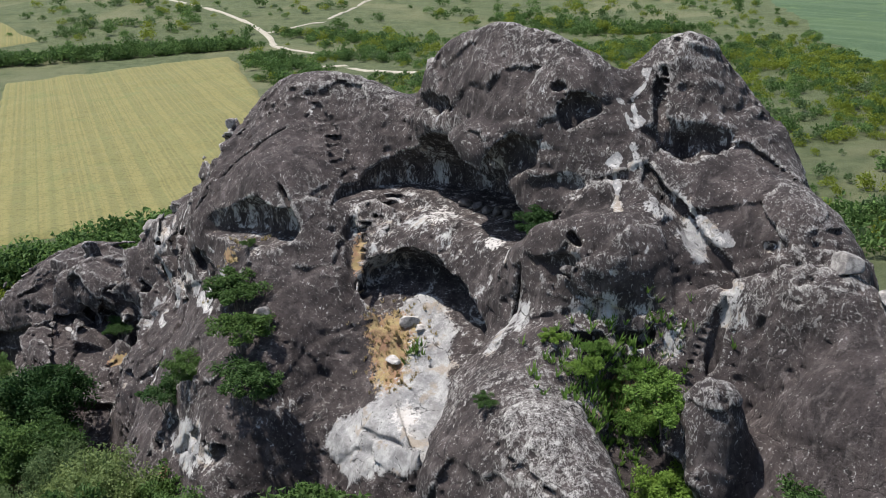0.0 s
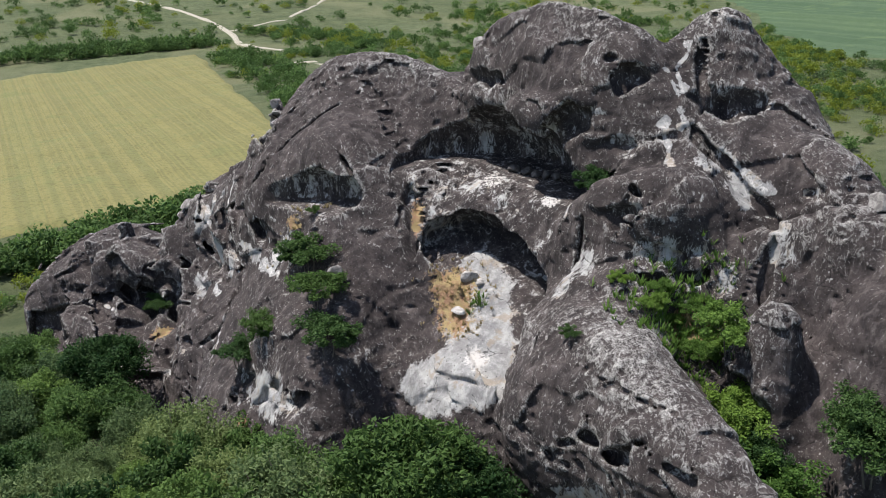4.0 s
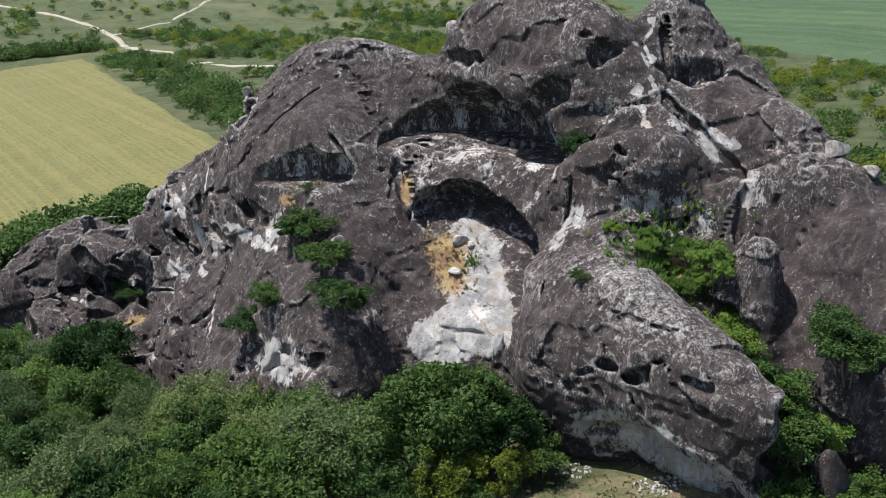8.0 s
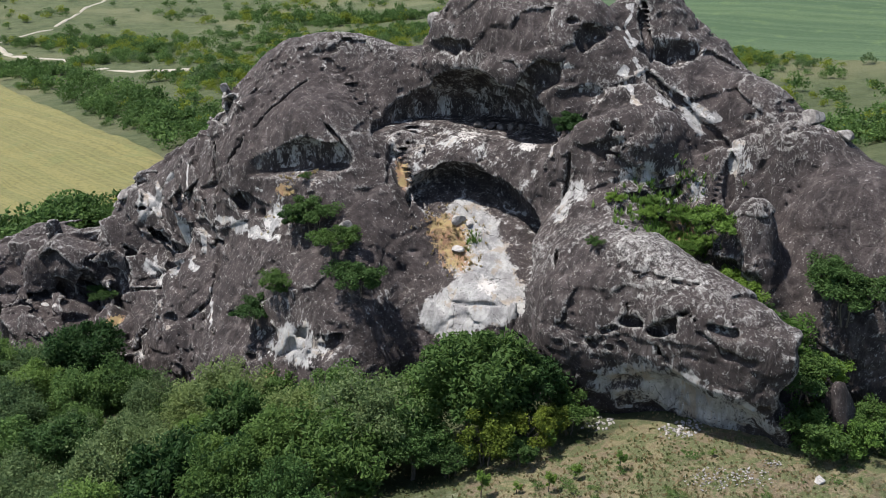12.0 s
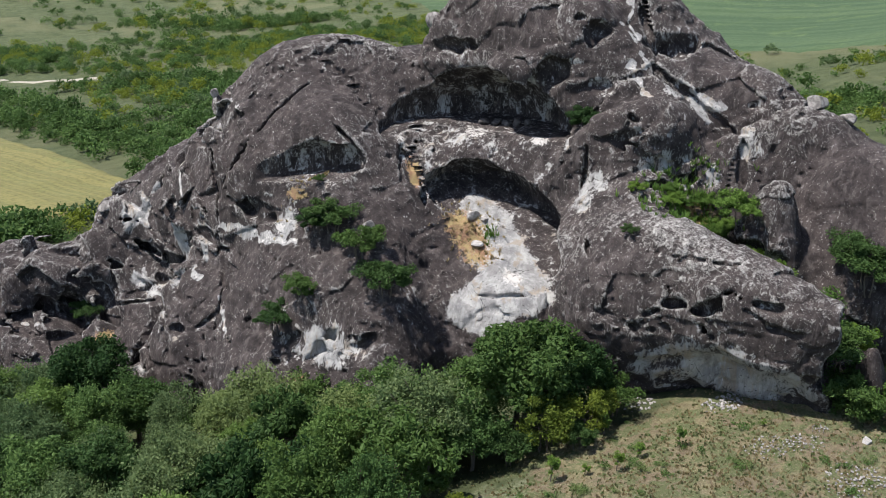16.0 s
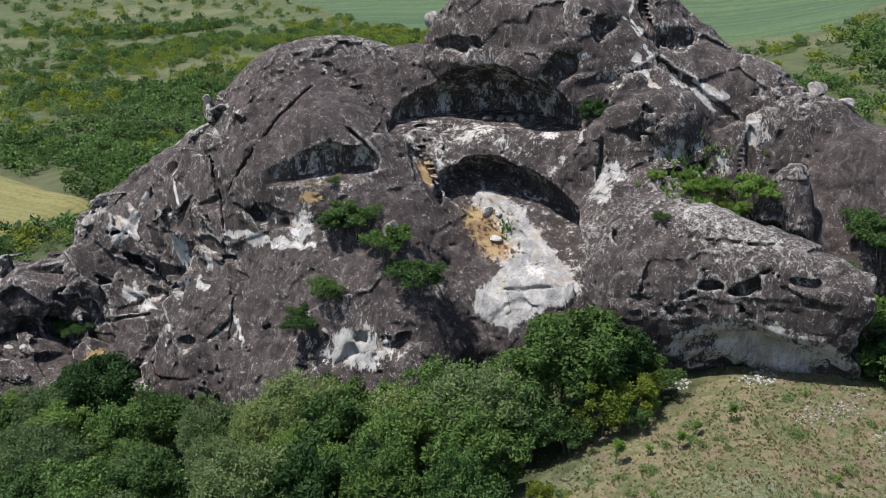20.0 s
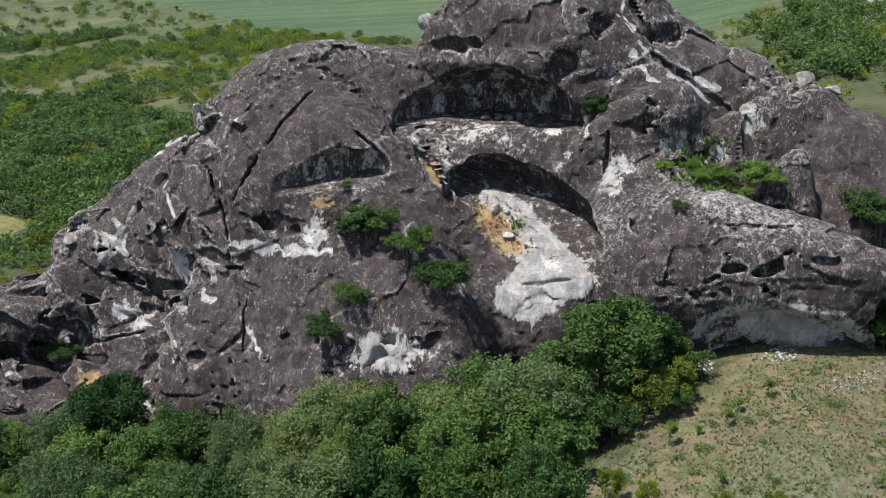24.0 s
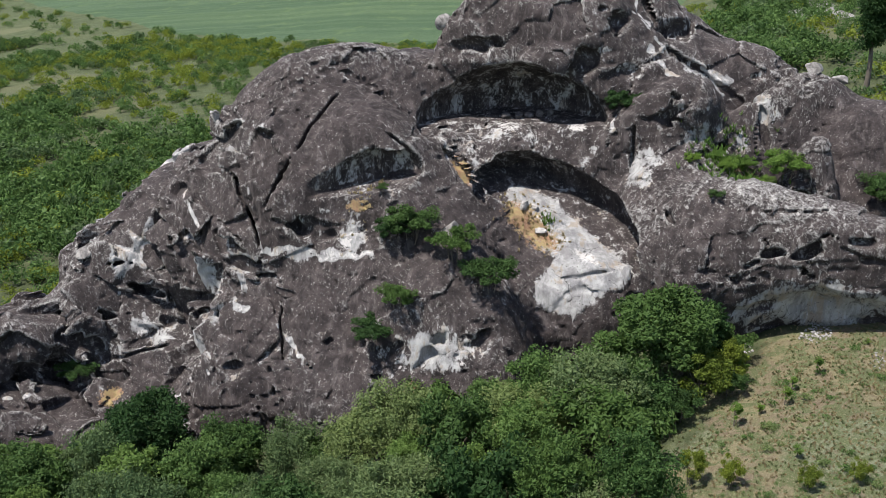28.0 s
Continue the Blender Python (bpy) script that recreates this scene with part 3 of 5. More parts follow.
# the spur: undercut wall, and the green gully behind it
hollow(3.2, 27.9, -0.6, 6.8, 2.6, 3.9, yaw=-57, soft=0.08, pale=0.95, rough=1.3)
hollow(11.0, 20.6, 4.0, 5.6, 7.0, 9.0, yaw=-60, soft=0.3, pale=0.2)
hollow(8.6, 29.5, 8.5, 9.0, 1.6, 8.5, yaw=-83, floor=3.4, slope=(0.0, 0.45), soft=0.5, pale=0.0)


CRACKS = []


def crack(a, b, width, depth):
    """A cleft along the face from a to b."""
    CRACKS.append((np.array(a, np.float32), np.array(b, np.float32), width, depth))


crack((-9.7, 60.7, 13.4), (-14.4, 60.4, 9.5), 0.12, 0.9)
crack((-14.4, 60.4, 9.5), (-17.0, 61.0, 6.0), 0.16, 0.9)
crack((-16.7, 64.9, 8.0), (-16.6, 63.5, 5.7), 0.15, 0.7)
crack((-16.6, 63.5, 5.7), (-17.4, 60.8, 3.0), 0.15, 0.7)
crack((-8.5, 54.0, 9.6), (-9.6, 56.5, 10.9), 0.14, 0.5)
crack((-5.4, 54.4, 9.4), (-4.3, 51.4, 5.2), 0.35, 0.5)
crack((-17.5, 59.0, 0.0), (-19.4, 56.5, -4.0), 0.10, 0.4)
crack((-24.5, 73.0, -8.0), (-19.5, 67.5, -6.0), 0.15, 0.4)
crack((-4.8, 43.8, 1.9), (-1.6, 41.4, 2.0), 0.12, 0.3)
crack((1.3, 39.6, 6.2), (0.4, 38.0, 5.4), 0.16, 0.5)
crack((5.2, 45.2, 10.4), (3.8, 44.0, 7.5), 0.15, 0.5)
crack((9.6, 45.0, 16.5), (9.7, 47.9, 20.0), 0.25, 0.5)
crack((9.2, 44.8, 16.0), (13.4, 39.8, 11.2), 0.35, 0.3)
crack((12.6, 39.0, 11.6), (11.4, 37.2, 8.6), 0.4, 0.6)
crack((2.6, 33.4, 7.2), (5.6, 29.4, 7.4), 0.10, 0.3)
CALM = ((-2.4, 45.4, 3.4, 2.7, 5.2, 3.2), (3.4, 28.6, 0.8, 5.5, 4.5, 3.0), (15.0, 34.0, 9.0, 4.0, 6.0, 6.0))
INTO = np.array((0.62, 0.52, -0.58), np.float32)
# rock-cut footholds up the dome and beside the lower cave
FOOTHOLDS = [(Vector((-8.6, 62.2, 14.8)).lerp(Vector((-6.6, 56.9, 11.6)), k / 15), 0.42) for k in range(16)]
FOOTHOLDS += [(Vector((-4.6, 55.2, 9.9)).lerp(Vector((-3.5, 52.0, 6.6)), k / 13), 0.5) for k in range(14)]
FOOTHOLDS += [(Vector((9.75, 47.5, 19.6)).lerp(Vector((9.7, 46.2, 17.2)), k / 8), 0.2) for k in range(9)]
FOOTHOLDS += [(Vector((11.9, 38.6, 10.6)).lerp(Vector((10.9, 38.0, 8.4)), k / 7), 0.16) for k in range(7)]


def on_face(at, depth):
    """The point moved level into the face until it lies so deep."""
    run = np.arange(-5.0, 5.0, 0.05, dtype=np.float32)
    line = np.array(at, np.float32) + run[:, None] * np.array((0.77, 0.64, 0.0), np.float32)
    inside = np.nonzero(body(line) < -depth)[0]
    return line[inside[0] if len(inside) else 100]


FOOTHOLDS = [(on_face(at, 0.1), wide) for at, wide in FOOTHOLDS]


def shards(p, size, shift):
    """Jointed blocks: a random height for each block, how near its joint lies, and its tilted facet."""
    q = p / np.float32(size) + np.float32(shift)
    f = np.floor(q - 0.5).astype(np.int32)
    best = np.full(len(p), 9.0, np.float32)
    second, value, tilt = best.copy(), np.zeros(len(p), np.float32), np.zeros(len(p), np.float32)
    for i in (0, 1):
        for j in (0, 1):
            for k in (0, 1):
                x, y, z = (f[:, 0] + i) & 63, (f[:, 1] + j) & 63, (f[:, 2] + k) & 63
                dx = q[:, 0] - (f[:, 0] + i) - 0.5 - 0.42 * TABLE[x, y, z]
                dy = q[:, 1] - (f[:, 1] + j) - 0.5 - 0.42 * TABLE[y, z, x]
                dz = q[:, 2] - (f[:, 2] + k) - 0.5 - 0.42 * TABLE[z, x, y]
                d = dx * dx + dy * dy + dz * dz
                closer = d < best
                second = np.where(closer, best, np.minimum(second, d))
                value = np.where(closer, TABLE[x, z, y], value)
                tilt = np.where(closer, dx * TABLE[z, y, x] + dy * TABLE[y, x, z] + dz * TABLE[x, z, y], tilt)
                best = np.minimum(best, d)
    return value, np.sqrt(second) - np.sqrt(best), tilt


def ridge(p):
    """Where the rock breaks into tilted slabs."""
    return np.clip((-12.0 - p[:, 0]) / 3.0, 0, 1) * np.clip((p[:, 1] - 59.5) / 3.5, 0, 1)


SLABS = np.array([[0.75, 0.35, -0.10], [-0.30, 0.80, 0.30], [0.65, -0.25, 0.75]], np.float32)
BEDDING = np.array([[0.60, 0.25, -0.30], [-0.45, 0.75, 0.10], [0.55, 0.10, 1.25]], np.float32)


def solid(p, fine=True):
    """Signed distance to the weathered rock."""
    low, high = p.min(0) - 1.2, p.max(0) + 1.2
    warp = np.stack([murmur(p, 4.5, s) for s in (0.0, 17.3, 31.7)], 1) * np.float32(0.40)
    d = body(p + warp)
    beds = p @ BEDDING
    wild = 1 - 0.8 * np.max([spot(p, *c) for c in CALM], 0)
    slabs = ridge(p)
    value, joint, tilt = shards(beds + warp, 3.4, 3.7)
    d = d + wild * (0.11 * value + 0.16 * tilt + 0.10 * np.clip(1 - joint / 0.035, 0, 1))
    d = d + wild * (1 - 0.75 * slabs) * (0.10 * (np.abs(murmur(p, 2.3, 5.1)) - 0.4) + 0.12 * (np.abs(murmur(beds, 1.05, 3.3)) - 0.4))
    some = np.nonzero(slabs > 0)[0]
    if len(some):
        value, joint, tilt = shards(p[some] @ SLABS + 0.7 * warp[some], 2.5, 9.2)
        d[some] += slabs[some] * (0.36 * value + 0.95 * tilt + 0.12 * np.clip(1 - joint / 0.07, 0, 1))
    if fine:
        pits = murmur(p, 0.42, 12.5) + 0.6 * murmur(p, 3.0, 21.0)
        d = d + 0.20 * np.clip((pits - 0.66) / 0.18, 0, 1)
        d = d + 0.10 * wild * (np.abs(murmur(p, 0.45, 40.0)) - 0.4)
    for a, b, width, depth in CRACKS:
        if (np.maximum(a, b) < low).any() or (np.minimum(a, b) > high).any():
            continue
        along = b - a
        length = np.linalg.norm(along)
        normal = np.cross(along / length, INTO)
        normal /= np.linalg.norm(normal)
        q = p - a
        wave = 0.22 * murmur(p, 1.6, 50.0) + 0.08 * murmur(p, 0.5, 51.0)
        run = q @ (along / length)
        near = width * np.clip(np.minimum(run, length - run) / 0.8, -1, 1) - np.abs(q @ normal + wave)
        near = np.where(np.abs(q @ normal) + np.maximum(np.abs(run - length / 2) - length / 2, 0) > 3, -1, near)
        d = np.maximum(d, np.minimum(near, d + depth))
    near = []
    touched = np.zeros(len(p), bool)
    for k, (c, r, *_) in enumerate(HOLLOWS):
        reach = max(r) + 0.8
        if (np.array(c) + reach < low).any() or (np.array(c) - reach > high).any():
            continue
        q = p - np.array(c, np.float32)
        some = np.einsum("ij,ij->i", q, q) < reach ** 2
        if some.any():
            touched |= some
            near.append((k, some))
    if near:
        q = p[touched]
        slot = np.cumsum(touched) - 1
        wob = np.stack([murmur(q, 2.6, s) for s in (1.0, 6.0, 23.0)], 1) * np.float32(0.55) + np.stack([murmur(q, 0.9, s) for s in (2.0, 8.0, 14.0)], 1) * np.float32(0.34)
        crumbs = 0.09 * np.abs(murmur(q, 0.6, 33.0)) + 0.14 * np.abs(murmur(beds[touched], 1.3, 37.0))
        uneven = 0.12 * murmur(q, 0.9, 60.0)
        for k, some in near:
            c, r, yaw, tilt, floor, soft, pale, slope, rough = HOLLOWS[k]
            at, pp = slot[some], p[some]
            e = ellipsoid(pp + wob[at] * np.float32(rough), c, r, yaw, tilt) + rough * crumbs[at]
            if floor is not None:
                e = np.maximum(e, floor + slope[0] * (pp[:, 0] - c[0]) + slope[1] * (pp[:, 1] - c[1]) + uneven[at] - pp[:, 2])
            d[some] = -joined(-d[some], e, soft)
    if fine:
        for at, wide in FOOTHOLDS:
            if (np.array(at) < low).any() or (np.array(at) > high).any():
                continue
            q = p - np.array(at, np.float32)
            box = np.maximum(np.maximum(np.abs(q @ np.array((0.64, -0.77, 0), np.float32)) - wide, np.abs(q @ np.array((0.77, 0.64, 0), np.float32)) - 0.45), np.abs(q[:, 2]) - 0.085)
            d = np.maximum(d, -box)
    return d


# ---------------------------------------------------------------- from the solid to a surface
CELL, BLOCK = 0.152, 6
AXIS = radians(-50.0)
ORIGIN = np.array((-9.0, 54.0, -14.0))
LOW, HIGH = np.array((-46.0, -17.0, 0.0)), np.array((38.0, 18.0, 38.5))
TO_WORLD = np.array([[math.cos(AXIS), math.sin(AXIS), 0], [-math.sin(AXIS), math.cos(AXIS), 0], [0, 0, 1]])


def in_world(q):
    return (q @ TO_WORLD + ORIGIN).astype(np.float32)


def build_volume():
    count = np.ceil((HIGH - LOW) / (CELL * BLOCK)).astype(int)
    index = np.stack(np.meshgrid(*(np.arange(n) for n in count), indexing="ij"), -1).reshape(-1, 3)
    middles = in_world((index + 0.5) * CELL * BLOCK + LOW)
    rough = body(middles)
    near = np.nonzero((np.abs(rough) < 4.5) & (middles[:, 2] > land(middles[:, 0], middles[:, 1]) - 2.0))[0]
    for s in range(0, len(near), 4000):
        rough[near[s:s + 4000]] = solid(middles[near[s:s + 4000]], False)
    vol = np.repeat(np.repeat(np.repeat(rough.reshape(count), BLOCK, 0), BLOCK, 1), BLOCK, 2).astype(np.float32)
    near = near[np.abs(rough[near]) < 1.75]
    base = index[near] * BLOCK
    base = base[np.lexsort((base[:, 1] // 12, base[:, 0] // 24))]
    half = BLOCK // 2
    part8 = np.stack(np.meshgrid((0, half), (0, half), (0, half), indexing="ij"), -1).reshape(-1, 3)
    step3 = np.stack(np.meshgrid(*(np.arange(half),) * 3, indexing="ij"), -1).reshape(-1, 3)
    for s in range(0, len(base), 350):
        subs = (base[s:s + 350, None] + part8[None]).reshape(-1, 3)
        value = solid(in_world((subs + half / 2) * CELL + LOW), False)
        cells = (subs[:, None] + step3[None]).reshape(-1, 3)
        vol[cells[:, 0], cells[:, 1], cells[:, 2]] = np.repeat(value, len(step3))
        cells = cells[np.repeat(np.abs(value) < 0.95, len(step3))]
        if len(cells):
            vol[cells[:, 0], cells[:, 1], cells[:, 2]] = solid(in_world((cells + 0.5) * CELL + LOW))
    return vol


def surface(vol):
    """Vertices and quads of the zero surface (one vertex in each cell that it crosses)."""
    inside = vol < 0
    n = np.array(vol.shape) - 1
    corner = [inside[i:n[0] + i, j:n[1] + j, k:n[2] + k] for i in (0, 1) for j in (0, 1) for k in (0, 1)]
    some, every = corner[0].copy(), corner[0].copy()
    for c in corner[1:]:
        some |= c
        every &= c
    active = some & ~every
    cell = np.argwhere(active)
    index = np.full(active.shape, -1, np.int32)
    index[active] = np.arange(len(cell))
    total, hits = np.zeros((len(cell), 3)), np.zeros(len(cell))
    corners = [(i, j, k) for i in (0, 1) for j in (0, 1) for k in (0, 1)]
    for a in corners:
        for axis in range(3):
            if a[axis]:
                continue
            b = list(a)
            b[axis] = 1
            va, vb = vol[tuple((cell + a).T)], vol[tuple((cell + b).T)]
            cross = (va < 0) != (vb < 0)
            t = np.where(cross, va / np.where(cross, va - vb, 1), 0)
            point = np.array(a, float)[None].repeat(len(cell), 0)
            point[:, axis] += t
            total += point * cross[:, None]
            hits += cross
    verts = (cell + total / hits[:, None] + 0.5) * CELL + LOW
    quads = []
    for axis in range(3):
        u, v = [k for k in range(3) if k != axis]
        first = inside[:-1, :-1, :-1]
        shifted = [slice(0, n[0]), slice(0, n[1]), slice(0, n[2])]
        shifted[axis] = slice(1, n[axis] + 1)
        second = inside[tuple(shifted)]
        for flip in (False, True):
            edge = (first & ~second) if not flip else (~first & second)
            at = np.argwhere(edge)
            at = at[(at[:, u] > 0) & (at[:, v] > 0)]
            du, dv = np.zeros(3, int), np.zeros(3, int)
            du[u], dv[v] = 1, 1
            ring = [index[tuple((at - o).T)] for o in (0 * du, du, du + dv, dv)]
            if flip == (axis != 1):
                ring.reverse()
            quads.append(np.stack(ring, 1))
    quads = np.concatenate(quads)
    return in_world(verts), quads[(quads >= 0).all(1)]


def mesh_of(name, verts, faces, normals=None, smooth=True):
    """A mesh from arrays of vertices and of faces with equally many corners."""
    me = bpy.data.meshes.new(name)
    k = faces.shape[1]
    me.vertices.add(len(verts))
    me.vertices.foreach_set("co", np.asarray(verts, np.float32).ravel())
    me.loops.add(faces.size)
    me.loops.foreach_set("vertex_index", faces.ravel().astype(np.int32))
    me.polygons.add(len(faces))
    me.polygons.foreach_set("loop_start", np.arange(0, faces.size, k, dtype=np.int32))
    me.polygons.foreach_set("use_smooth", np.full(len(faces), smooth))
    me.update(calc_edges=True)
    if normals is not None:
        me.normals_split_custom_set_from_vertices(normals.tolist())
    return me


def paint(me, name, values):
    me.attributes.new(name, "FLOAT", "POINT").data.foreach_set("value", np.asarray(values, np.float32))


PALE = ((0.85, 3.4, 28.8, 1.0, 5.6, 4.6, 3.2), (1.0, -1.6, 45.2, 3.4, 2.6, 6.2, 3.4), (0.8, -4.4, 43.4, 0.6, 2.4, 2.2, 2.2), (0.75, -2.2, 42.6, 2.4, 2.4, 2.6, 2.6), (0.7, -4.6, 43.6, 1.2, 1.8, 1.8, 1.6), (0.9, -1.0, 48.6, 5.5, 1.8, 3.5, 2.0), (0.5, -0.2, 53.0, 9.8, 5.2, 5.0, 0.9), (0.75, -14.0, 55.0, 4.6, 1.5, 1.6, 2.0),
        (0.5, 10.2, 43.2, 14.2, 1.6, 2.6, 2.2), (0.7, 11.8, 41.6, 13.0, 1.0, 2.2, 1.4), (0.7, 13.0, 38.6, 11.2, 1.3, 1.6, 1.6), (0.6, 10.4, 38.8, 9.0, 1.3, 1.5, 1.8), (0.55, -3.4, 53.0, 7.2, 1.5, 2.5, 2.5),
        (0.7, -20.0, 64.5, 0.5, 1.2, 2.5, 2.6), (0.6, -22.6, 70.4, -4.4, 2.0, 2.0, 1.2), (0.8, -16.2, 58.4, 3.0, 1.9, 1.4, 0.9), (0.75, -14.5, 46.8, -1.2, 4.5, 3.0, 2.0), (0.55, 10.6, 33.0, 7.0, 1.7, 2.0, 3.6),
        (0.5, 5.4, 43.2, 8.6, 3.2, 2.0, 1.5), (0.55, 7.5, 40.6, 10.2, 3.2, 2.2, 1.8), (0.5, 4.6, 42.4, 8.0, 2.4, 2.4, 1.6), (0.5, 12.8, 39.0, 11.4, 0.8, 1.6, 1.6), (0.5, 2.4, 42.6, 7.2, 1.8, 2.0, 1.0), (0.8, 2.2, 52.0, 13.8, 0.8, 1.2, 1.0), (0.5, -19.2, 60.0, -3.6, 1.0, 2.0, 2.2), (0.4, -8.0, 45.0, 1.5, 3.0, 2.5, 2.5))
# white patches; those on the cave rim and spur foot paint sunlit edges
WHITE = ((2.0, 48.0, 10.6, 1.2, 1.4, 0.5), (-3.6, 54.0, 10.4, 1.2, 1.2, 0.5), (2.4, 30.6, 0.0, 1.6, 1.8, 0.6), (1.6, 50.7, 15.2, 1.0, 0.9, 0.7), (-2.0, 47.2, 4.6, 1.0, 2.6, 1.5), (-1.9, 43.6, 2.6, 1.1, 2.0, 1.4), (0.0, 52.6, 10.1, 1.6, 2.0, 0.6), (-4.5, 57.4, 10.6, 1.6, 1.3, 0.4), (3.2, 48.4, 10.2, 1.0, 1.4, 0.4), (12.0, 41.3, 13.1, 0.5, 1.5, 0.9),
         (-19.6, 64.0, 0.2, 0.5, 1.4, 1.6), (-14.4, 55.2, 4.2, 0.7, 0.8, 0.8), (-12.8, 45.0, -1.8, 1.6, 1.2, 0.5), (-16.0, 48.2, -2.4, 1.0, 0.9, 0.5), (-26.0, 73.6, -7.4, 0.8, 0.7, 0.5), (4.4, 29.6, 0.2, 3.4, 2.6, 0.6), (-22.5, 70.0, -4.9, 0.8, 0.8, 0.5))
TURF = ((-2.9, 48.6, 5.2, 1.9, 2.1, 1.6), (-3.1, 46.4, 4.0, 1.5, 2.0, 1.5), (-12.6, 55.4, 6.6, 2.0, 1.0, 0.5), (-4.9, 52.9, 7.4, 0.5, 1.4, 2.4), (-26.0, 69.6, -8.9, 1.2, 1.0, 0.8), (8.0, 38.0, 7.4, 2.4, 2.6, 1.0), (-16.6, 47.0, -3.6, 1.2, 1.0, 0.8), (0.4, 41.8, 4.2, 0.6, 0.7, 0.6))


# grey and buff lichen: crest of the dome, summit, top of the spur, rim of the slab
LICHEN = ((0.9, 4.0, 32.5, 8.6, 4.5, 7.5, 2.2), (0.7, -7.0, 61.0, 15.6, 7.0, 6.0, 1.6), (0.55, 4.5, 52.5, 20.4, 6.0, 5.0, 1.8), (0.5, 12.0, 49.5, 20.4, 4.0, 4.0, 1.8), (0.5, 16.5, 42.0, 15.4, 2.4, 7.0, 2.4), (0.8, 15.8, 36.5, 12.6, 3.2, 3.5, 1.8),
          (0.6, 10.0, 33.0, 9.5, 1.8, 2.4, 3.0), (0.6, -28.0, 76.5, -2.0, 6.0, 4.0, 2.0), (0.6, -23.0, 75.0, 0.8, 3.0, 4.0, 2.0), (0.6, -16.0, 66.0, 9.5, 2.0, 4.0, 3.0), (0.5, 1.0, 53.6, 15.4, 4.5, 4.0, 1.2), (0.45, -14.0, 49.0, 0.6, 3.5, 3.0, 1.8), (0.4, 8.5, 45.0, 14.5, 3.5, 3.5, 2.0), (-0.3, 12.5, 42.0, 13.0, 3.5, 3.5, 2.5), (-0.8, 14.6, 33.0, 9.0, 4.0, 5.5, 3.6), (-0.6, -11.5, 59.5, 11.0, 5.5, 4.0, 3.6), (-0.5, -9.0, 49.5, 5.5, 5.0, 4.0, 3.0), (-0.5, -18.5, 56.5, -1.0, 3.0, 5.0, 3.0), (-0.4, 3.0, 52.0, 18.0, 3.0, 2.5, 1.6), (0.15, 13.5, 44.5, 16.0, 3.5, 4.5, 3.0), (0.45, 1.0, 39.0, 6.6, 2.6, 3.0, 2.4), (0.4, -2.0, 55.5, 9.2, 3.5, 3.5, 1.6))
VEINS_AND_LIT_RIM = []


def vein_or_lit_rim(width, *points):
    """A band along a line of points: whitish lichen and bare rock, and the upper cave's painted sunlit rim."""
    VEINS_AND_LIT_RIM.append((width, [np.array(q, np.float32) for q in points]))


vein_or_lit_rim(0.45, (-19.4, 66.4, 2.2), (-19.2, 64.9, 0.3), (-19.0, 61.6, -1.3))
vein_or_lit_rim(0.35, (-22.3, 71.6, -3.3), (-21.6, 68.6, -5.3), (-21.0, 66.4, -4.7))
vein_or_lit_rim(0.35, (-16.8, 64.0, 8.3), (-17.3, 61.9, 5.9), (-17.4, 60.8, 3.2))
vein_or_lit_rim(0.45, (-17.3, 60.3, 3.2), (-15.8, 56.8, 3.2), (-13.8, 53.1, 3.6))
vein_or_lit_rim(0.30, (-18.2, 58.0, -1.5), (-19.3, 55.5, -2.8), (-19.8, 53.5, -3.7))
vein_or_lit_rim(0.30, (-22.2, 62.3, -3.8), (-23.1, 59.9, -5.6))
vein_or_lit_rim(0.30, (-26.1, 73.2, -7.2), (-27.2, 73.8, -6.4))
vein_or_lit_rim(0.30, (-32.2, 74.8, -8.2), (-30.5, 72.7, -8.3))
vein_or_lit_rim(0.40, (-16.3, 51.7, 0.4), (-16.4, 48.9, -2.0))
vein_or_lit_rim(0.50, (8.5, 46.0, 15.5), (8.3, 44.4, 14.3), (9.3, 41.1, 13.2))
vein_or_lit_rim(0.35, (5.2, 46.8, 12.1), (2.9, 44.9, 10.8), (2.2, 45.0, 7.9))
vein_or_lit_rim(0.35, (-17.9, 69.3, 5.8), (-19.1, 66.4, 3.0))
vein_or_lit_rim(0.35, (-18.6, 63.6, 2.7), (-17.5, 60.5, 2.2))
vein_or_lit_rim(0.40, (-18.1, 53.2, -1.1), (-17.6, 50.4, -2.1))
vein_or_lit_rim(0.40, (-15.5, 49.2, -0.7), (-16.3, 47.5, -3.2))
vein_or_lit_rim(0.70, (9.4, 45.4, 15.7), (10.6, 44.0, 14.7), (12.9, 41.7, 13.1))
vein_or_lit_rim(0.35, (10.0, 49.0, 19.8), (9.7, 47.2, 17.7), (9.2, 45.5, 15.7))
vein_or_lit_rim(0.45, (12.4, 37.3, 12.7), (12.0, 36.6, 10.9))
vein_or_lit_rim(0.35, (17.4, 47.1, 14.8), (17.0, 39.9, 13.8))
# the next three: sunlit floor rim of the upper cave, painted whitish
vein_or_lit_rim(0.35, (-5.0, 57.2, 10.4), (-1.8, 56.0, 9.7))
vein_or_lit_rim(0.45, (0.2, 53.1, 10.1), (3.5, 48.4, 10.3))
vein_or_lit_rim(0.30, (-6.2, 55.9, 10.9), (-3.4, 53.2, 10.2), (0.6, 49.6, 10.3), (3.3, 46.4, 10.9))
vein_or_lit_rim(0.45, (-20.2, 64.9, 2.0), (-19.3, 63.8, -0.2), (-19.4, 61.0, -0.9))
vein_or_lit_rim(0.30, (-18.8, 68.0, 5.2), (-19.0, 66.4, 3.9))
vein_or_lit_rim(0.35, (-17.0, 59.7, 3.1), (-15.5, 57.1, 3.6), (-14.0, 52.9, 3.7))
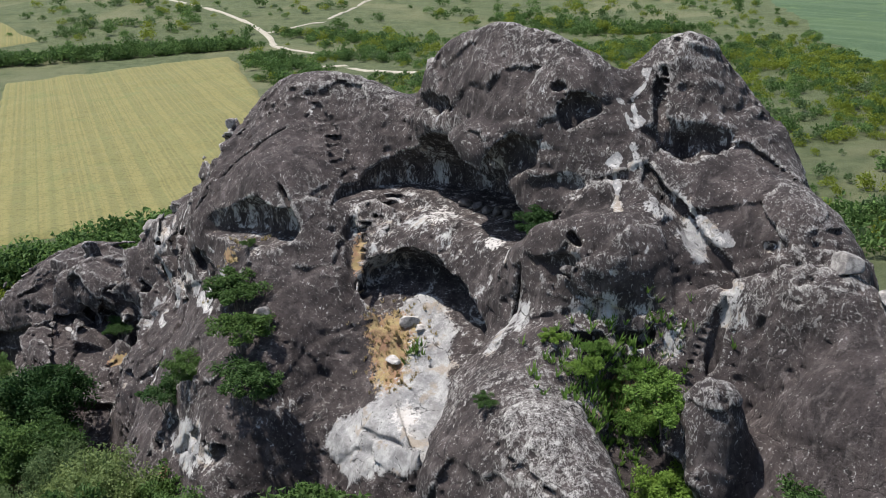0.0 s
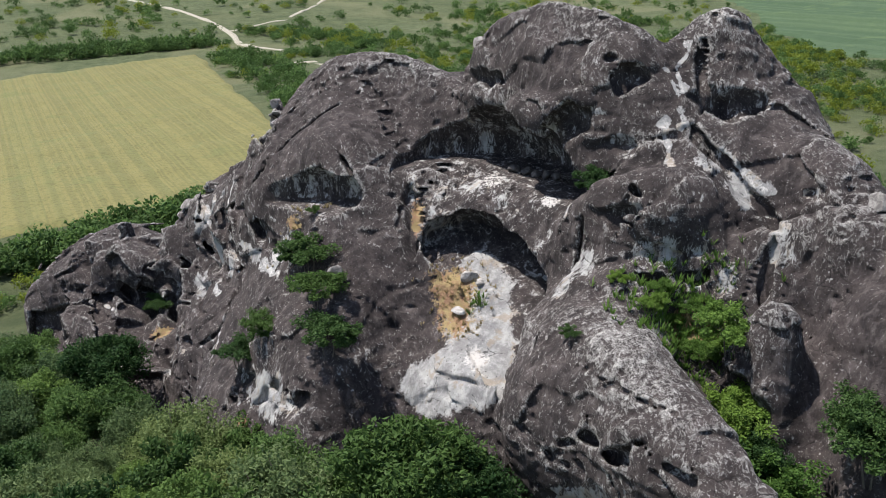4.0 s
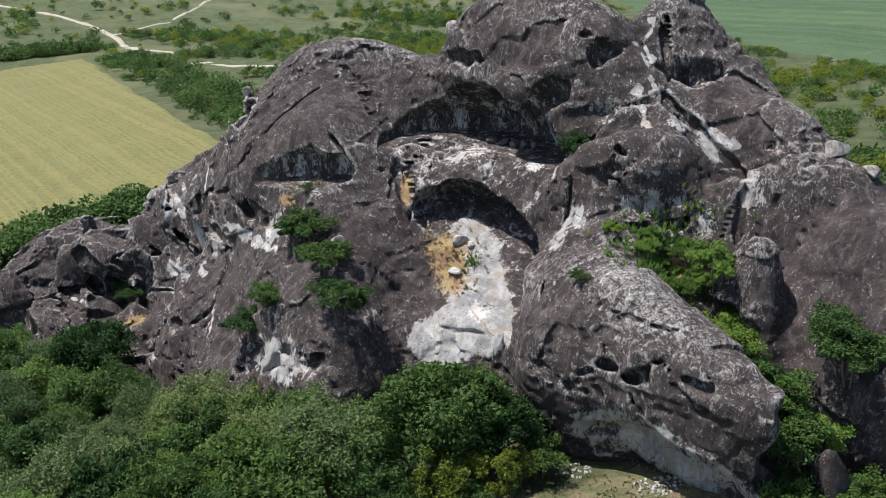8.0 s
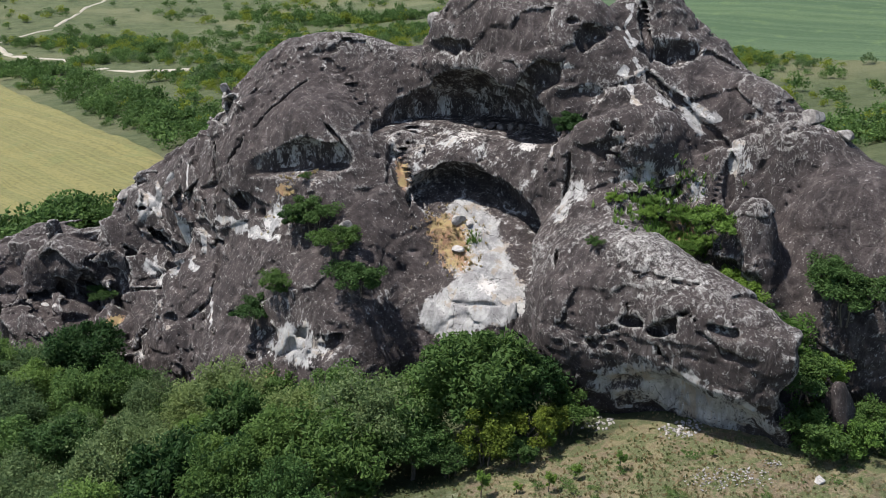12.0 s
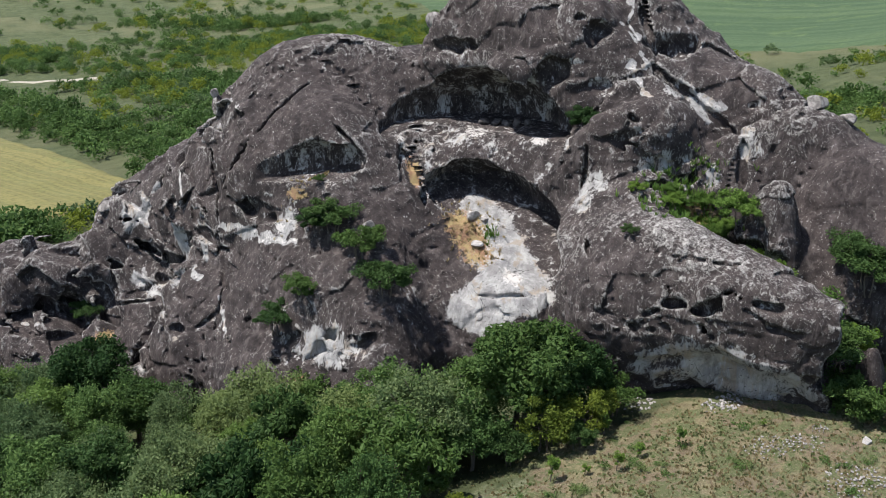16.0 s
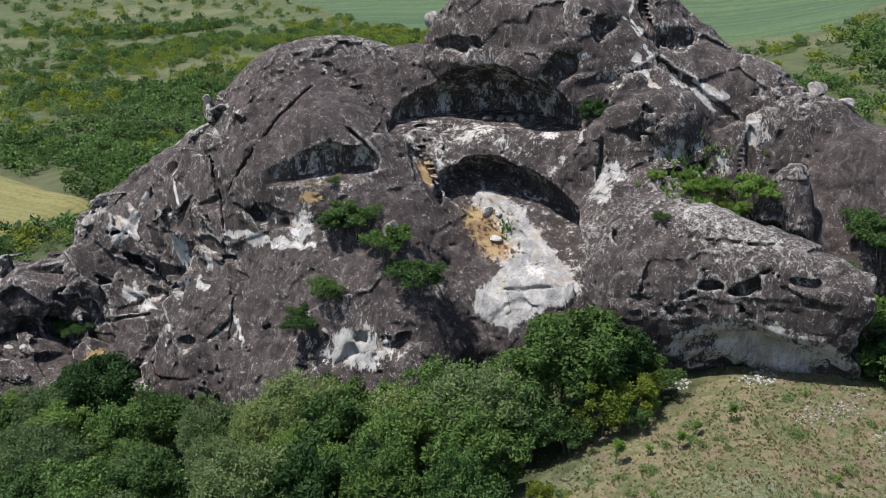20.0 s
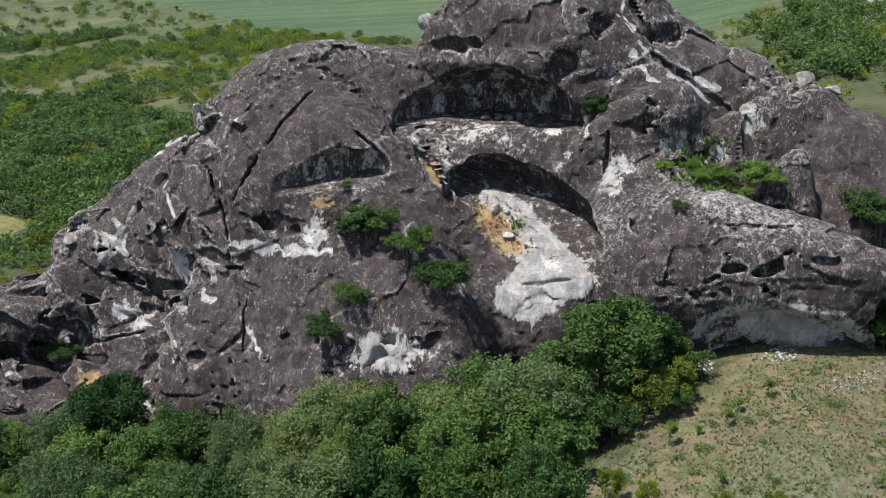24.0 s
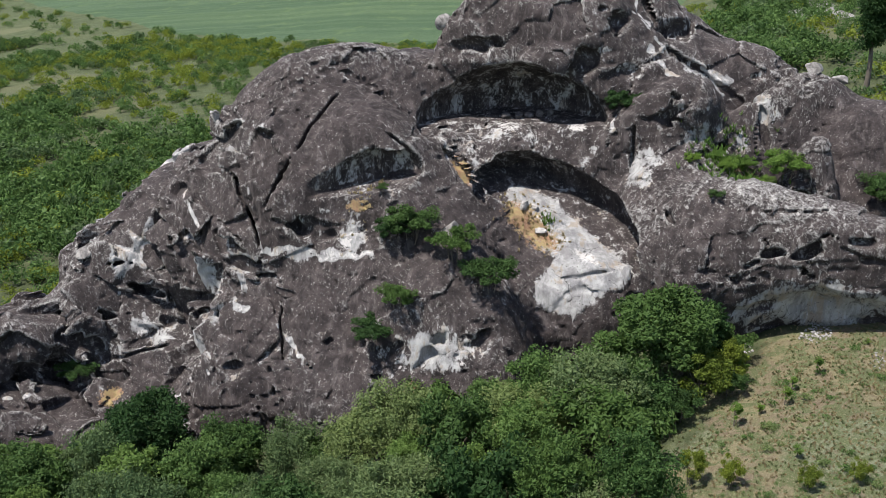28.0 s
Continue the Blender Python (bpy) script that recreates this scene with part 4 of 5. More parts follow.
vein_or_lit_rim(0.25, (-22.8, 72.5, -2.3), (-20.3, 69.2, -1.1))
vein_or_lit_rim(0.30, (-27.4, 73.4, -6.3), (-26.0, 72.2, -7.2))
vein_or_lit_rim(0.35, (8.9, 48.0, 18.4), (9.2, 46.6, 16.8), (9.1, 44.3, 14.9))


def in_vein_or_rim(p):
    """How strongly each point lies in one of the bands."""
    best = np.zeros(len(p), np.float32)
    q = p + np.stack([murmur(p, 1.4, s) + 0.6 * murmur(p, 0.5, s + 40) for s in (91.0, 94.0, 97.0)], 1) * np.float32(0.42)
    for width, line in VEINS_AND_LIT_RIM:
        for a, b in zip(line, line[1:]):
            d = b - a
            t = np.clip((q - a) @ d / (d @ d), 0, 1)
            gap = np.linalg.norm(q - a - t[:, None] * d, axis=1)
            best = np.maximum(best, np.clip(1.4 - gap / (0.7 * width), 0, 1))
    return best


def weathered_outcrop():
    verts, quads = surface(build_volume())
    group = body(verts, True)
    across = np.cross(verts[quads[:, 2]] - verts[quads[:, 0]], verts[quads[:, 3]] - verts[quads[:, 1]])
    normal = np.zeros_like(verts)
    for k in range(4):
        np.add.at(normal, quads[:, k], across)
    rise = normal[:, 2] / (np.linalg.norm(normal, axis=1) + 1e-9)
    rise = np.clip((rise + 0.1) / 0.6, 0, 1)
    # cut floors and lower lips are bare, walls and roofs of the hollows only in streaks
    hollowed = np.zeros(len(verts), np.float32)
    for c, r, yaw, tilt, floor, soft, pale, slope, rough in HOLLOWS:
        e = ellipsoid(verts, c, r, yaw, tilt)
        inner = np.clip(1 - (e - 0.12) / 0.15, 0, 1)
        hollowed = np.maximum(hollowed, inner * np.where(rise > 0.5, min(pale, 0.36) * rise, 0.55 * pale))
    # paler edges: where the surface stands proud of its neighbours
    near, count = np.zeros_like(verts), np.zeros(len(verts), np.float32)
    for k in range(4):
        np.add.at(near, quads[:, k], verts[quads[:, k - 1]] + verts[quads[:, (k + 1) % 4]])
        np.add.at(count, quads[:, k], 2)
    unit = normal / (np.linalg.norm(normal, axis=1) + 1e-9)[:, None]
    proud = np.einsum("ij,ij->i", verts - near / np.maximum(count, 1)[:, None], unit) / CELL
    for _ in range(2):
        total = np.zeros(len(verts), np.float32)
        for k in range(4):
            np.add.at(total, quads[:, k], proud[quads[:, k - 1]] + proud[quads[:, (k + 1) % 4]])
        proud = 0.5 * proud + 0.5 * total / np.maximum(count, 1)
    edge_pale = np.clip(proud / 0.10, 0, 1)
    lichen = np.clip(sum(w * spot(verts, *s) for w, *s in LICHEN), -1, 1)
    layers = {"edge_pale": edge_pale, "lichen": lichen, "pale": np.maximum(hollowed, np.minimum(sum(w * spot(verts, *s) for w, *s in PALE), 1)), "white": 0.7 * np.minimum(sum(spot(verts, *s) for s in WHITE), 1) * np.clip(rise * 1.5, 0.3, 1),
              "turf": np.minimum(sum(spot(verts, *s) for s in TURF), 1) * np.clip(rise * 1.5, 0, 1)}
    streak = in_vein_or_rim(verts)
    warp = np.stack([murmur(verts, 4.5, s) for s in (0.0, 17.3, 31.7)], 1) * np.float32(0.40)
    value, joint, tilt = shards(verts @ SLABS + 0.7 * warp, 2.5, 9.2)
    edge = ridge(verts) * np.clip(1.6 - joint / 0.11, 0, 1) * np.clip(0.3 + 0.9 * murmur(verts, 3.0, 70.0), 0, 1)
    streak = np.maximum(streak, edge * np.clip((verts[:, 0] + 29.0) / 6.0, 0.35, 1))
    layers["pale"] = np.maximum(layers["pale"], 0.9 * streak)
    layers["white"] = np.maximum(layers["white"], 0.54 * streak)
    for at, wide in FOOTHOLDS:
        q = verts - np.array(at, np.float32)
        cut = (np.abs(q @ np.array((0.64, -0.77, 0), np.float32)) < wide + 0.1) & (np.linalg.norm(q, axis=1) < 1.0) & (np.abs(q[:, 2] + 0.1) < 0.16)
        layers["pale"][cut] = np.maximum(layers["pale"][cut], 0.3)
    outcrop = new("rock_outcrop")
    tagged(outcrop, "dark weathered volcanic rock outcrop with hollowed caves", "rock outcrop")
    names = ("cave_dome", "summit", "low_ridge", "front_spur", "leaning_slab", "lower_face")
    owner = group[quads[:, 0]]
    for g, name in enumerate(names):
        mine = quads[owner == g]
        used, local = np.unique(mine, return_inverse=True)
        me = mesh_of(name, verts[used], local.reshape(mine.shape))
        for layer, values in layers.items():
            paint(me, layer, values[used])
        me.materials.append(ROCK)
        new(name, me).parent = outcrop
    return outcrop


weathered_outcrop()


# ---------------------------------------------------------------- the ground sheet, fields and tracks
def spaced(centre, near, far, n):
    t = np.linspace(-1, 1, n)
    k = math.asinh(far / near * 1.0) 
    return centre + near * np.sinh(t * k)


def build_ground():
    xs, ys = spaced(-8.0, 60.0, 4300.0, 420), spaced(45.0, 60.0, 4300.0, 420)
    gx, gy = np.meshgrid(xs, ys, indexing="ij")
    gz = land(gx, gy)
    n = len(xs)
    verts = np.stack([gx, gy, gz], -1).reshape(-1, 3)
    i, j = np.meshgrid(np.arange(n - 1), np.arange(n - 1), indexing="ij")
    a = (i * n + j).ravel()
    quads = np.stack([a, a + n, a + n + 1, a + 1], 1)
    me = mesh_of("ground", verts, quads)
    p = verts.astype(np.float32)
    dry = spot(p, -4.0, 22.0, 0.0, 17.0, 11.0, 9.0) * 1.4 + spot(p, -16.5, 46.0, -4.0, 2.5, 2.5, 5.0)
    sage = spot(p, -8.0, 20.5, -1.0, 5.5, 5.0, 9.0) + spot(p, -10.0, 30.0, -2.0, 2.5, 2.5, 4.0)
    paint(me, "dry", np.clip(dry, 0, 1))
    paint(me, "sage", np.clip(sage, 0, 1))
    me.materials.append(GROUND)
    tagged(new("ground", me), "grassy hillside falling to a scrubby plain", "ground", kind="structure")


def draped(name, corners, cells, lift, mat, label, category, ragged=0.0):
    """A sheet between four corners that follows the land."""
    c = [np.array(k, float) for k in corners]
    u, v = np.meshgrid(np.linspace(0, 1, cells[0] + 1), np.linspace(0, 1, cells[1] + 1), indexing="ij")
    u, v = u[..., None], v[..., None]
    q = (c[0] * (1 - u) + c[1] * u) * (1 - v) + (c[3] * (1 - u) + c[2] * u) * v
    p = np.concatenate([q.reshape(-1, 2), np.zeros((q.size // 2, 1))], 1).astype(np.float32)
    q = q + ragged * np.stack([murmur(p, 9.0, 80.0), murmur(p, 9.0, 81.0)], 1).reshape(q.shape)
    rim = ((u < 1e-6) | (u > 1 - 1e-6) | (v < 1e-6) | (v > 1 - 1e-6))[..., 0]
    z = land(q[..., 0], q[..., 1]) + np.where(rim, -0.3, lift) + 0.05 * murmur(p, 1.5, 82.0).reshape(rim.shape)
    verts = np.concatenate([q, z[..., None]], -1).reshape(-1, 3)
    n = cells[1] + 1
    i, j = np.meshgrid(np.arange(cells[0]), np.arange(cells[1]), indexing="ij")
    a = (i * n + j).ravel()
    me = mesh_of(name, verts, np.stack([a, a + n, a + n + 1, a + 1], 1))
    me.materials.append(mat)
    return tagged(new(name, me), label, category, kind="structure")


def track(name, points, width, mat, label):
    """A trodden track along a line of points."""
    line = [Vector(p) for p in points]
    pts = []
    for a, b in zip(line, line[1:]):
        m = max(2, int((b - a).length / 2))
        pts += [a.lerp(b, k / m) for k in range(m)]
    pts.append(line[-1])
    verts, quads = [], []
    for k, p in enumerate(pts):
        d = (pts[min(k + 1, len(pts) - 1)] - pts[max(k - 1, 0)]).normalized()
        side = Vector((-d.y, d.x))
        w = width * (0.8 + 0.35 * noise.noise(Vector((k * 0.23, width, 0))))
        bend = side * (1.4 * noise.noise(Vector((k * 0.11, 3.0, width))))
        for s in (-1, -0.8, 0.8, 1):
            q = p + bend + side * (s * w / 2)
            verts.append((q.x, q.y, land_at(q.x, q.y) + (0.12 if abs(s) < 0.9 else -0.2)))
        if k:
            a = 4 * k
            quads += [(a - 4 + i, a - 3 + i, a + 1 + i, a + i) for i in range(3)]
    me = mesh_of(name, np.array(verts), np.array(quads))
    me.materials.append(mat)
    return tagged(new(name, me), label, "track", kind="structure")


build_ground()
FIELD = ((-59.7, 277.4), (-12, 121), (-53.5, 104), (-109.8, 242))
FARCROP = ((91, 214), (131, 116), (430, 190), (135, 470))
TRACKS = (((-110, 395), (-83.5, 363), (-68.4, 342), (-58, 320.5), (-49, 293), (-34, 270)), ((-57, 319), (-49, 329), (-40.7, 338), (-30.4, 376), (-12, 430)), ((-34, 246), (-25, 248), (-16.8, 236), (-5.8, 229), (8, 215)))
draped("wheat_field", FIELD, (90, 60), 0.45, WHEAT, "pale yellow ripening cereal field in straight drilled rows", "field", 0.8)
draped("far_crop_field", FARCROP, (50, 60), 0.35, YOUNG, "young green crop field on the far plain", "field", 3.0)
draped("side_crop_field", ((-111, 241), (-54.7, 103), (-75, 96), (-132, 230)), (30, 12), 0.35, YOUNG, "dull green crop strip beside the cereal field", "field", 0.8)
draped("stubble_field", ((-133, 292), (-124, 305), (-165, 360), (-190, 330)), (20, 20), 0.3, WHEAT, "tan stubble field beyond the hedge", "field", 1.0)
draped("bare_rock_sheet", ((143, 108), (156, 94), (130, 78), (118, 90)), (16, 16), 0.5, GREY_STONE, "bare pale grey rock sheet on the far slope", "rock sheet", 3.0)
track("farm_track", TRACKS[0], 2.8, GRAVEL, "pale dusty farm track across the plain")
track("farm_track_branch", TRACKS[1], 1.8, GRAVEL, "narrow pale track branching off the farm track")
track("dry_stream_bed", TRACKS[2], 3.0, GRAVEL, "bare pale gravel of a dry stream bed")


# ---------------------------------------------------------------- plants
def part(name, bm, mat, parent, label=""):
    me = bpy.data.meshes.new(name)
    bm.to_mesh(me)
    bm.free()
    for f in me.polygons:
        f.use_smooth = True
    me.materials.append(mat)
    ob = new(name, me)
    ob.parent = parent
    return tagged(ob, label)


def limb(bm, a, b, ra, rb, sides=6, bend=0.15, rng=random):
    """A tapering, slightly bent branch from a to b."""
    a, b = Vector(a), Vector(b)
    axis = (b - a).normalized()
    side = axis.orthogonal().normalized()
    other = axis.cross(side)
    off = Vector((rng.uniform(-1, 1), rng.uniform(-1, 1), rng.uniform(-1, 1))) * bend * (b - a).length
    rings = []
    for k in range(4):
        t = k / 3
        c = a.lerp(b, t) + off * math.sin(math.pi * t)
        r = ra + (rb - ra) * t
        rings.append([bm.verts.new(c + (side * math.cos(2 * math.pi * i / sides) + other * math.sin(2 * math.pi * i / sides)) * r) for i in range(sides)])
    for p, q in zip(rings, rings[1:]):
        for i in range(sides):
            bm.faces.new((p[i], p[(i + 1) % sides], q[(i + 1) % sides], q[i]))


def leaves(rs, centres, radii, per, size, squash=0.8):
    """Folded leaf sprays round the clump centres, as vertices and triangles."""
    n = len(centres) * per
    c = np.repeat(centres, per, 0)
    r = np.repeat(radii, per)
    d = rs.normal(size=(n, 3))
    d /= np.linalg.norm(d, axis=1)[:, None]
    p = c + d * (r * (0.25 + 0.82 * rs.rand(n) ** 0.7))[:, None] * np.array((1, 1, squash))
    u = rs.normal(size=(n, 3)) + d * 0.4
    u /= np.linalg.norm(u, axis=1)[:, None]
    w = np.cross(u, d + 0.7 * rs.normal(size=(n, 3)))
    w /= np.linalg.norm(w, axis=1)[:, None] + 1e-9
    s = (size * (0.6 + 0.8 * rs.rand(n)))[:, None]
    lift = np.cross(u, w) * s * 0.22
    verts = np.stack([p - u * s * 0.75, p + w * s * 0.42 + lift, p + u * s * 0.75, p - w * s * 0.42 + lift], 1).reshape(-1, 3)
    b = np.arange(n) * 4
    return verts, np.stack([b, b + 1, b + 2, b + 3], 1)


def crown_clumps(rs, height, width, low, n):
    """Clump centres and sizes of an uneven crown."""
    d = rs.normal(size=(n, 3))
    d /= np.linalg.norm(d, axis=1)[:, None]
    d[:, 2] = np.where(d[:, 2] < -0.35, -d[:, 2], d[:, 2])
    mid = (height + low) / 2
    k = (0.32 + 0.62 * rs.rand(n) ** 0.5) * (0.78 + 0.4 * rs.rand(n))
    # a few leading boughs push out of the crown, with hollows between them
    boughs = rs.normal(size=(7, 3))
    boughs /= np.linalg.norm(boughs, axis=1)[:, None]
    boughs[:, 2] = np.abs(boughs[:, 2])
    k = k * (0.72 + 0.42 * np.clip((d @ boughs.T).max(1), 0, 1) ** 4)
    c = d * k[:, None] * np.array((width / 2, width / 2, (height - low) / 2)) + np.array((0, 0, mid))
    return c, (0.08 + 0.10 * rs.rand(n)) * (width + height - low) / 2


PROTOTYPES = {}
KINDS = {  # height, width, bare stem, clumps, leaves a clump, leaf size, leaf material, stems, label, category
    "oak": (6.0, 5.6, 0.7, 70, 150, 0.165, LEAF_DARK, 1, "dark green leafy tree at the foot of the rock", "tree"),
    "elm": (6.0, 5.0, 0.4, 66, 145, 0.15, LEAF_MID, 2, "mid green bushy tree in the thicket", "tree"),
    "willow": (5.5, 5.2, 0.3, 80, 130, 0.125, LEAF_GREY, 3, "olive green feathery tree in the thicket", "tree"),
    "broom": (3.0, 2.8, 0.1, 26, 140, 0.10, LEAF_YELLOW, 4, "yellow-green flowering shrub among the trees", "shrub"),
    "shrub": (2.4, 2.6, 0.1, 30, 150, 0.095, LEAF_DARK, 4, "dense green shrub rooted in the rock", "shrub"),
    "fresh": (2.6, 2.8, 0.1, 30, 150, 0.10, LEAF_FRESH, 4, "fresh green shrub on the rock terrace", "shrub"),
    "sapling": (1.6, 0.8, 0.1, 14, 70, 0.06, LEAF_FRESH, 1, "small green sapling on the dry slope", "sapling"),
    "poplar": (14.0, 2.8, 0.3, 90, 110, 0.24, LEAF_DARK, 1, "tall dark columnar poplar on the plain", "tree"),
}


def plant(kind, x, y, height, z=None, turn=None, wide=1.0, variant=0, group=""):
    """A tree or shrub on the ground (or on the rock at z)."""
    h, w, low, clumps, per, size, mat, stems, label, category = KINDS[kind]
    k = height / h
    z = land_at(x, y) - 0.1 if z is None else z
    turn = random.uniform(0, 360) if turn is None else turn
    m = pose(x, y, z, 0, 0, turn)
    if (kind, variant) in PROTOTYPES:
        ob = copy_thing(PROTOTYPES[kind, variant], m)
        ob.scale = (k * wide, k * wide, k)
        ob.matrix_basis = m @ Matrix.Diagonal((k * wide, k * wide, k, 1))
        return tagged(ob, group=group)
    rs, rng = np.random.RandomState(len(kind) * 31 + variant), random.Random(variant + len(kind))
    ob = new({"oak": "tree", "elm": "tree", "willow": "tree", "poplar": "poplar_tree", "sapling": "sapling"}.get(kind, "shrub"))
    tagged(ob, label, category, group)
    centres, radii = crown_clumps(rs, h, w, low, clumps)
    for s in range(stems):
        bm = bmesh.new()
        foot = Vector((rng.uniform(-0.2, 0.2) * (stems > 1), rng.uniform(-0.2, 0.2) * (stems > 1), -0.25))
        fork = Vector((foot.x * 2, foot.y * 2, low + (h - low) * 0.35))
        limb(bm, foot, fork, 0.028 * h / stems ** 0.5, 0.017 * h / stems ** 0.5, 7, 0.06, rng)
        stem = part("trunk" if stems == 1 else "stem", bm, BARK, ob)
        for c in centres[s::stems * 4][:6]:
            bm = bmesh.new()
            limb(bm, fork, c, 0.012 * h / stems ** 0.5, 0.003 * h, 5, 0.08, rng)
            part("branch", bm, BARK, stem)
    verts, faces = leaves(rs, centres, radii, per, size)
    me = mesh_of("crown", verts, faces, smooth=False)
    me.materials.append(mat)
    crown = new("crown", me)
    crown.parent = ob
    ob.matrix_basis = m @ Matrix.Diagonal((k * wide, k * wide, k, 1))
    PROTOTYPES[kind, variant] = ob
    return ob


def on_rock(x, y, top=30.0):
    """Height of the rock surface under a point."""
    z = np.arange(top, -14, -0.08, dtype=np.float32)
    p = np.stack([np.full_like(z, x), np.full_like(z, y), z], 1)
    d = solid(p)
    hit = np.nonzero(d < 0)[0]
    return float(z[hit[0]]) if len(hit) else land_at(x, y)


# the thicket along the foot of the rock
for kind, x, y, h, wide in (("oak", -6.4, 34.8, 7.4, 1.1), ("oak", -3.6, 34.4, 5.6, 1.0), ("elm", -9.0, 36.4, 5.4, 1.1), ("broom", -6.6, 31.4, 3.8, 1.0), ("broom", -4.0, 31.0, 3.0, 1.0), ("broom", -2.4, 32.0, 2.6, 0.9), ("shrub", -1.0, 32.6, 2.8, 1.0), ("shrub", -5.2, 30.2, 1.8, 1.1), ("shrub", -8.6, 31.6, 2.4, 1.1),
                            ("elm", -10.4, 33.0, 4.4, 1.1),
                            ("oak", -28.6, 60.5, 7.2, 0.95), ("oak", -36.0, 62.0, 6.6, 1.0), ("elm", -32.5, 57.0, 6.0, 1.0), ("oak", -26.0, 54.5, 5.0, 1.0)):
    plant(kind, x, y, h, wide=wide, group="trees of the thicket")
rng = random.Random(5)
spots = []
tries = 0
while len(spots) < 66 and tries < 4000:
    tries += 1
    a, b = rng.random(), rng.random()
    x, y = -10.0 - 30.0 * a, 35.5 + 31.0 * a
    x, y = x - 0.72 * (b * 17 - 2.5), y - 0.69 * (b * 17 - 2.5)
    if x > -9.5 - 0.18 * (y - 28) or min([math.hypot(x - p, y - q) for p, q in spots] + [9]) < 2.45:
        continue
    spots.append((x, y))
    kind = rng.choices(("elm", "willow", "oak", "shrub"), (4, 4, 1.6, 1))[0]
    plant(kind, x, y, rng.uniform(4.2, 6.6), wide=rng.uniform(0.85, 1.05), variant=rng.randrange(3), group="trees of the thicket")
# shrubs that root in the rock
for kind, x, y, z, h in (("shrub", -11.8, 51.3, 4.1, 2.6), ("shrub", -12.6, 52.2, 4.1, 1.9), ("shrub", -11.0, 48.0, 3.2, 2.5), ("shrub", -10.4, 45.4, 1.8, 2.7), ("shrub", -16.4, 50.6, 0.4, 2.2), ("shrub", -14.9, 49.7, 1.6, 1.9),
                         ("shrub", -26.8, 73.2, -9.8, 2.2), ("shrub", 4.9, 45.6, 9.6, 2.0), ("fresh", 9.2, 34.6, 6.0, 2.4), ("fresh", 8.6, 31.4, 4.0, 2.6),
                         ("fresh", 5.0, 39.8, 7.0, 0.9), ("fresh", 6.8, 38.8, 7.0, 0.9), ("fresh", 8.2, 38.4, 7.0, 1.1), ("fresh", 9.2, 37.6, 7.0, 1.2), ("fresh", 9.4, 36.2, 7.0, 1.3), ("fresh", 9.4, 29.0, 4.0, 3.0), ("shrub", 9.6, 27.0, 2.6, 3.0), ("shrub", 10.0, 24.8, 1.6, 2.8), ("fresh", 6.2, 37.6, 7.4, 1.2), ("shrub", 13.2, 27.6, 4.2, 3.0), ("shrub", -11.6, 54.3, 7.2, 0.7), ("shrub", 1.8, 36.0, 6.4, 0.8)):
    plant(kind, x, y, h, z=min(on_rock(x, y, z + 3.0), z + 1.8) - 0.08 * h, wide=1.25, group="shrubs on the rock")
# saplings on the dry slope
for k in range(16):
    x, y = rng.uniform(-13, 9), rng.uniform(14, 29)
    plant("sapling", x, y, rng.uniform(0.5, 1.1), wide=1.3, group="saplings on the slope")
for x, y, h in ((-8.0, 28.3, 1.8), (-4.9, 26.7, 1.4), (-0.9, 26.6, 1.3), (-3.1, 30.5, 1.7)):
    plant("sapling", x, y, h, group="saplings on the slope")
for x, y, h in ((-14.0, 27.7, 2.4), (-13.4, 25.7, 2.0), (-12.0, 22.1, 1.8), (-10.3, 20.2, 1.6)):
    plant("broom", x, y, h, wide=0.75, group="shrubs on the slope")
for x, y, h in ((-34.0, 63.5, 5.2), (-36.0, 68.0, 4.8), (-30.0, 64.4, 4.2), (-33.0, 67.0, 3.6), (-39.0, 66.0, 5.0)):
    plant("elm", x, y, h, variant=1, group="trees of the thicket")
plant("poplar", 73.0, 53.0, 15.0)


# ---------------------------------------------------------------- scrub of the plain
def scrub(name, centres, sizes, mat, label, seed, flat=0.75):
    """Many bushes as one sheet of stuff: each a lumpy dome of leaf sprays."""
    rs = np.random.RandomState(seed)
    kinds = []
    for _ in range(5):
        d = rs.normal(size=(9, 3))
        d /= np.linalg.norm(d, axis=1)[:, None]
        d[:, 2] = np.abs(d[:, 2])
        c = d * 0.30 * np.array((1, 1, flat)) + np.array((0, 0, 0.18))
        kinds.append(leaves(rs, c, 0.22 + 0.09 * rs.rand(9), 17, 0.082, flat))
    verts, faces, count = [], [], 0
    for (x, y), s in zip(centres, sizes):
        v, f = kinds[rs.randint(5)]
        a = rs.rand() * 6.283
        turn = np.array([[math.cos(a), math.sin(a), 0], [-math.sin(a), math.cos(a), 0], [0, 0, 1]])
        q = v @ turn * s * np.array((1, 1, rs.uniform(0.8, 1.2)))
        verts.append(q + np.array((x, y, 0)))
        faces.append(f + count)
        count += len(v)
    verts = np.concatenate(verts)
    sizes_ = np.array([len(kinds[0][0])] * len(centres))
    feet = land(np.array([c[0] for c in centres]), np.array([c[1] for c in centres]))
    verts[:, 2] += np.repeat(feet, sizes_)
    me = mesh_of(name, verts, np.concatenate(faces), smooth=False)
    me.materials.append(mat)
    return tagged(new(name, me), label, "scrub", kind="stuff")


def inside_quad(x, y, quad, grow=0.0):
    c = np.mean(np.array(quad), 0)
    for a, b in zip(quad, quad[1:] + quad[:1]):
        n = np.array((b[1] - a[1], a[0] - b[0]), float)
        n /= np.linalg.norm(n)
        if n @ (c - np.array(a)) > 0:
            n = -n
        if n @ (np.array((x, y)) - np.array(a)) > grow:
            return False
    return True


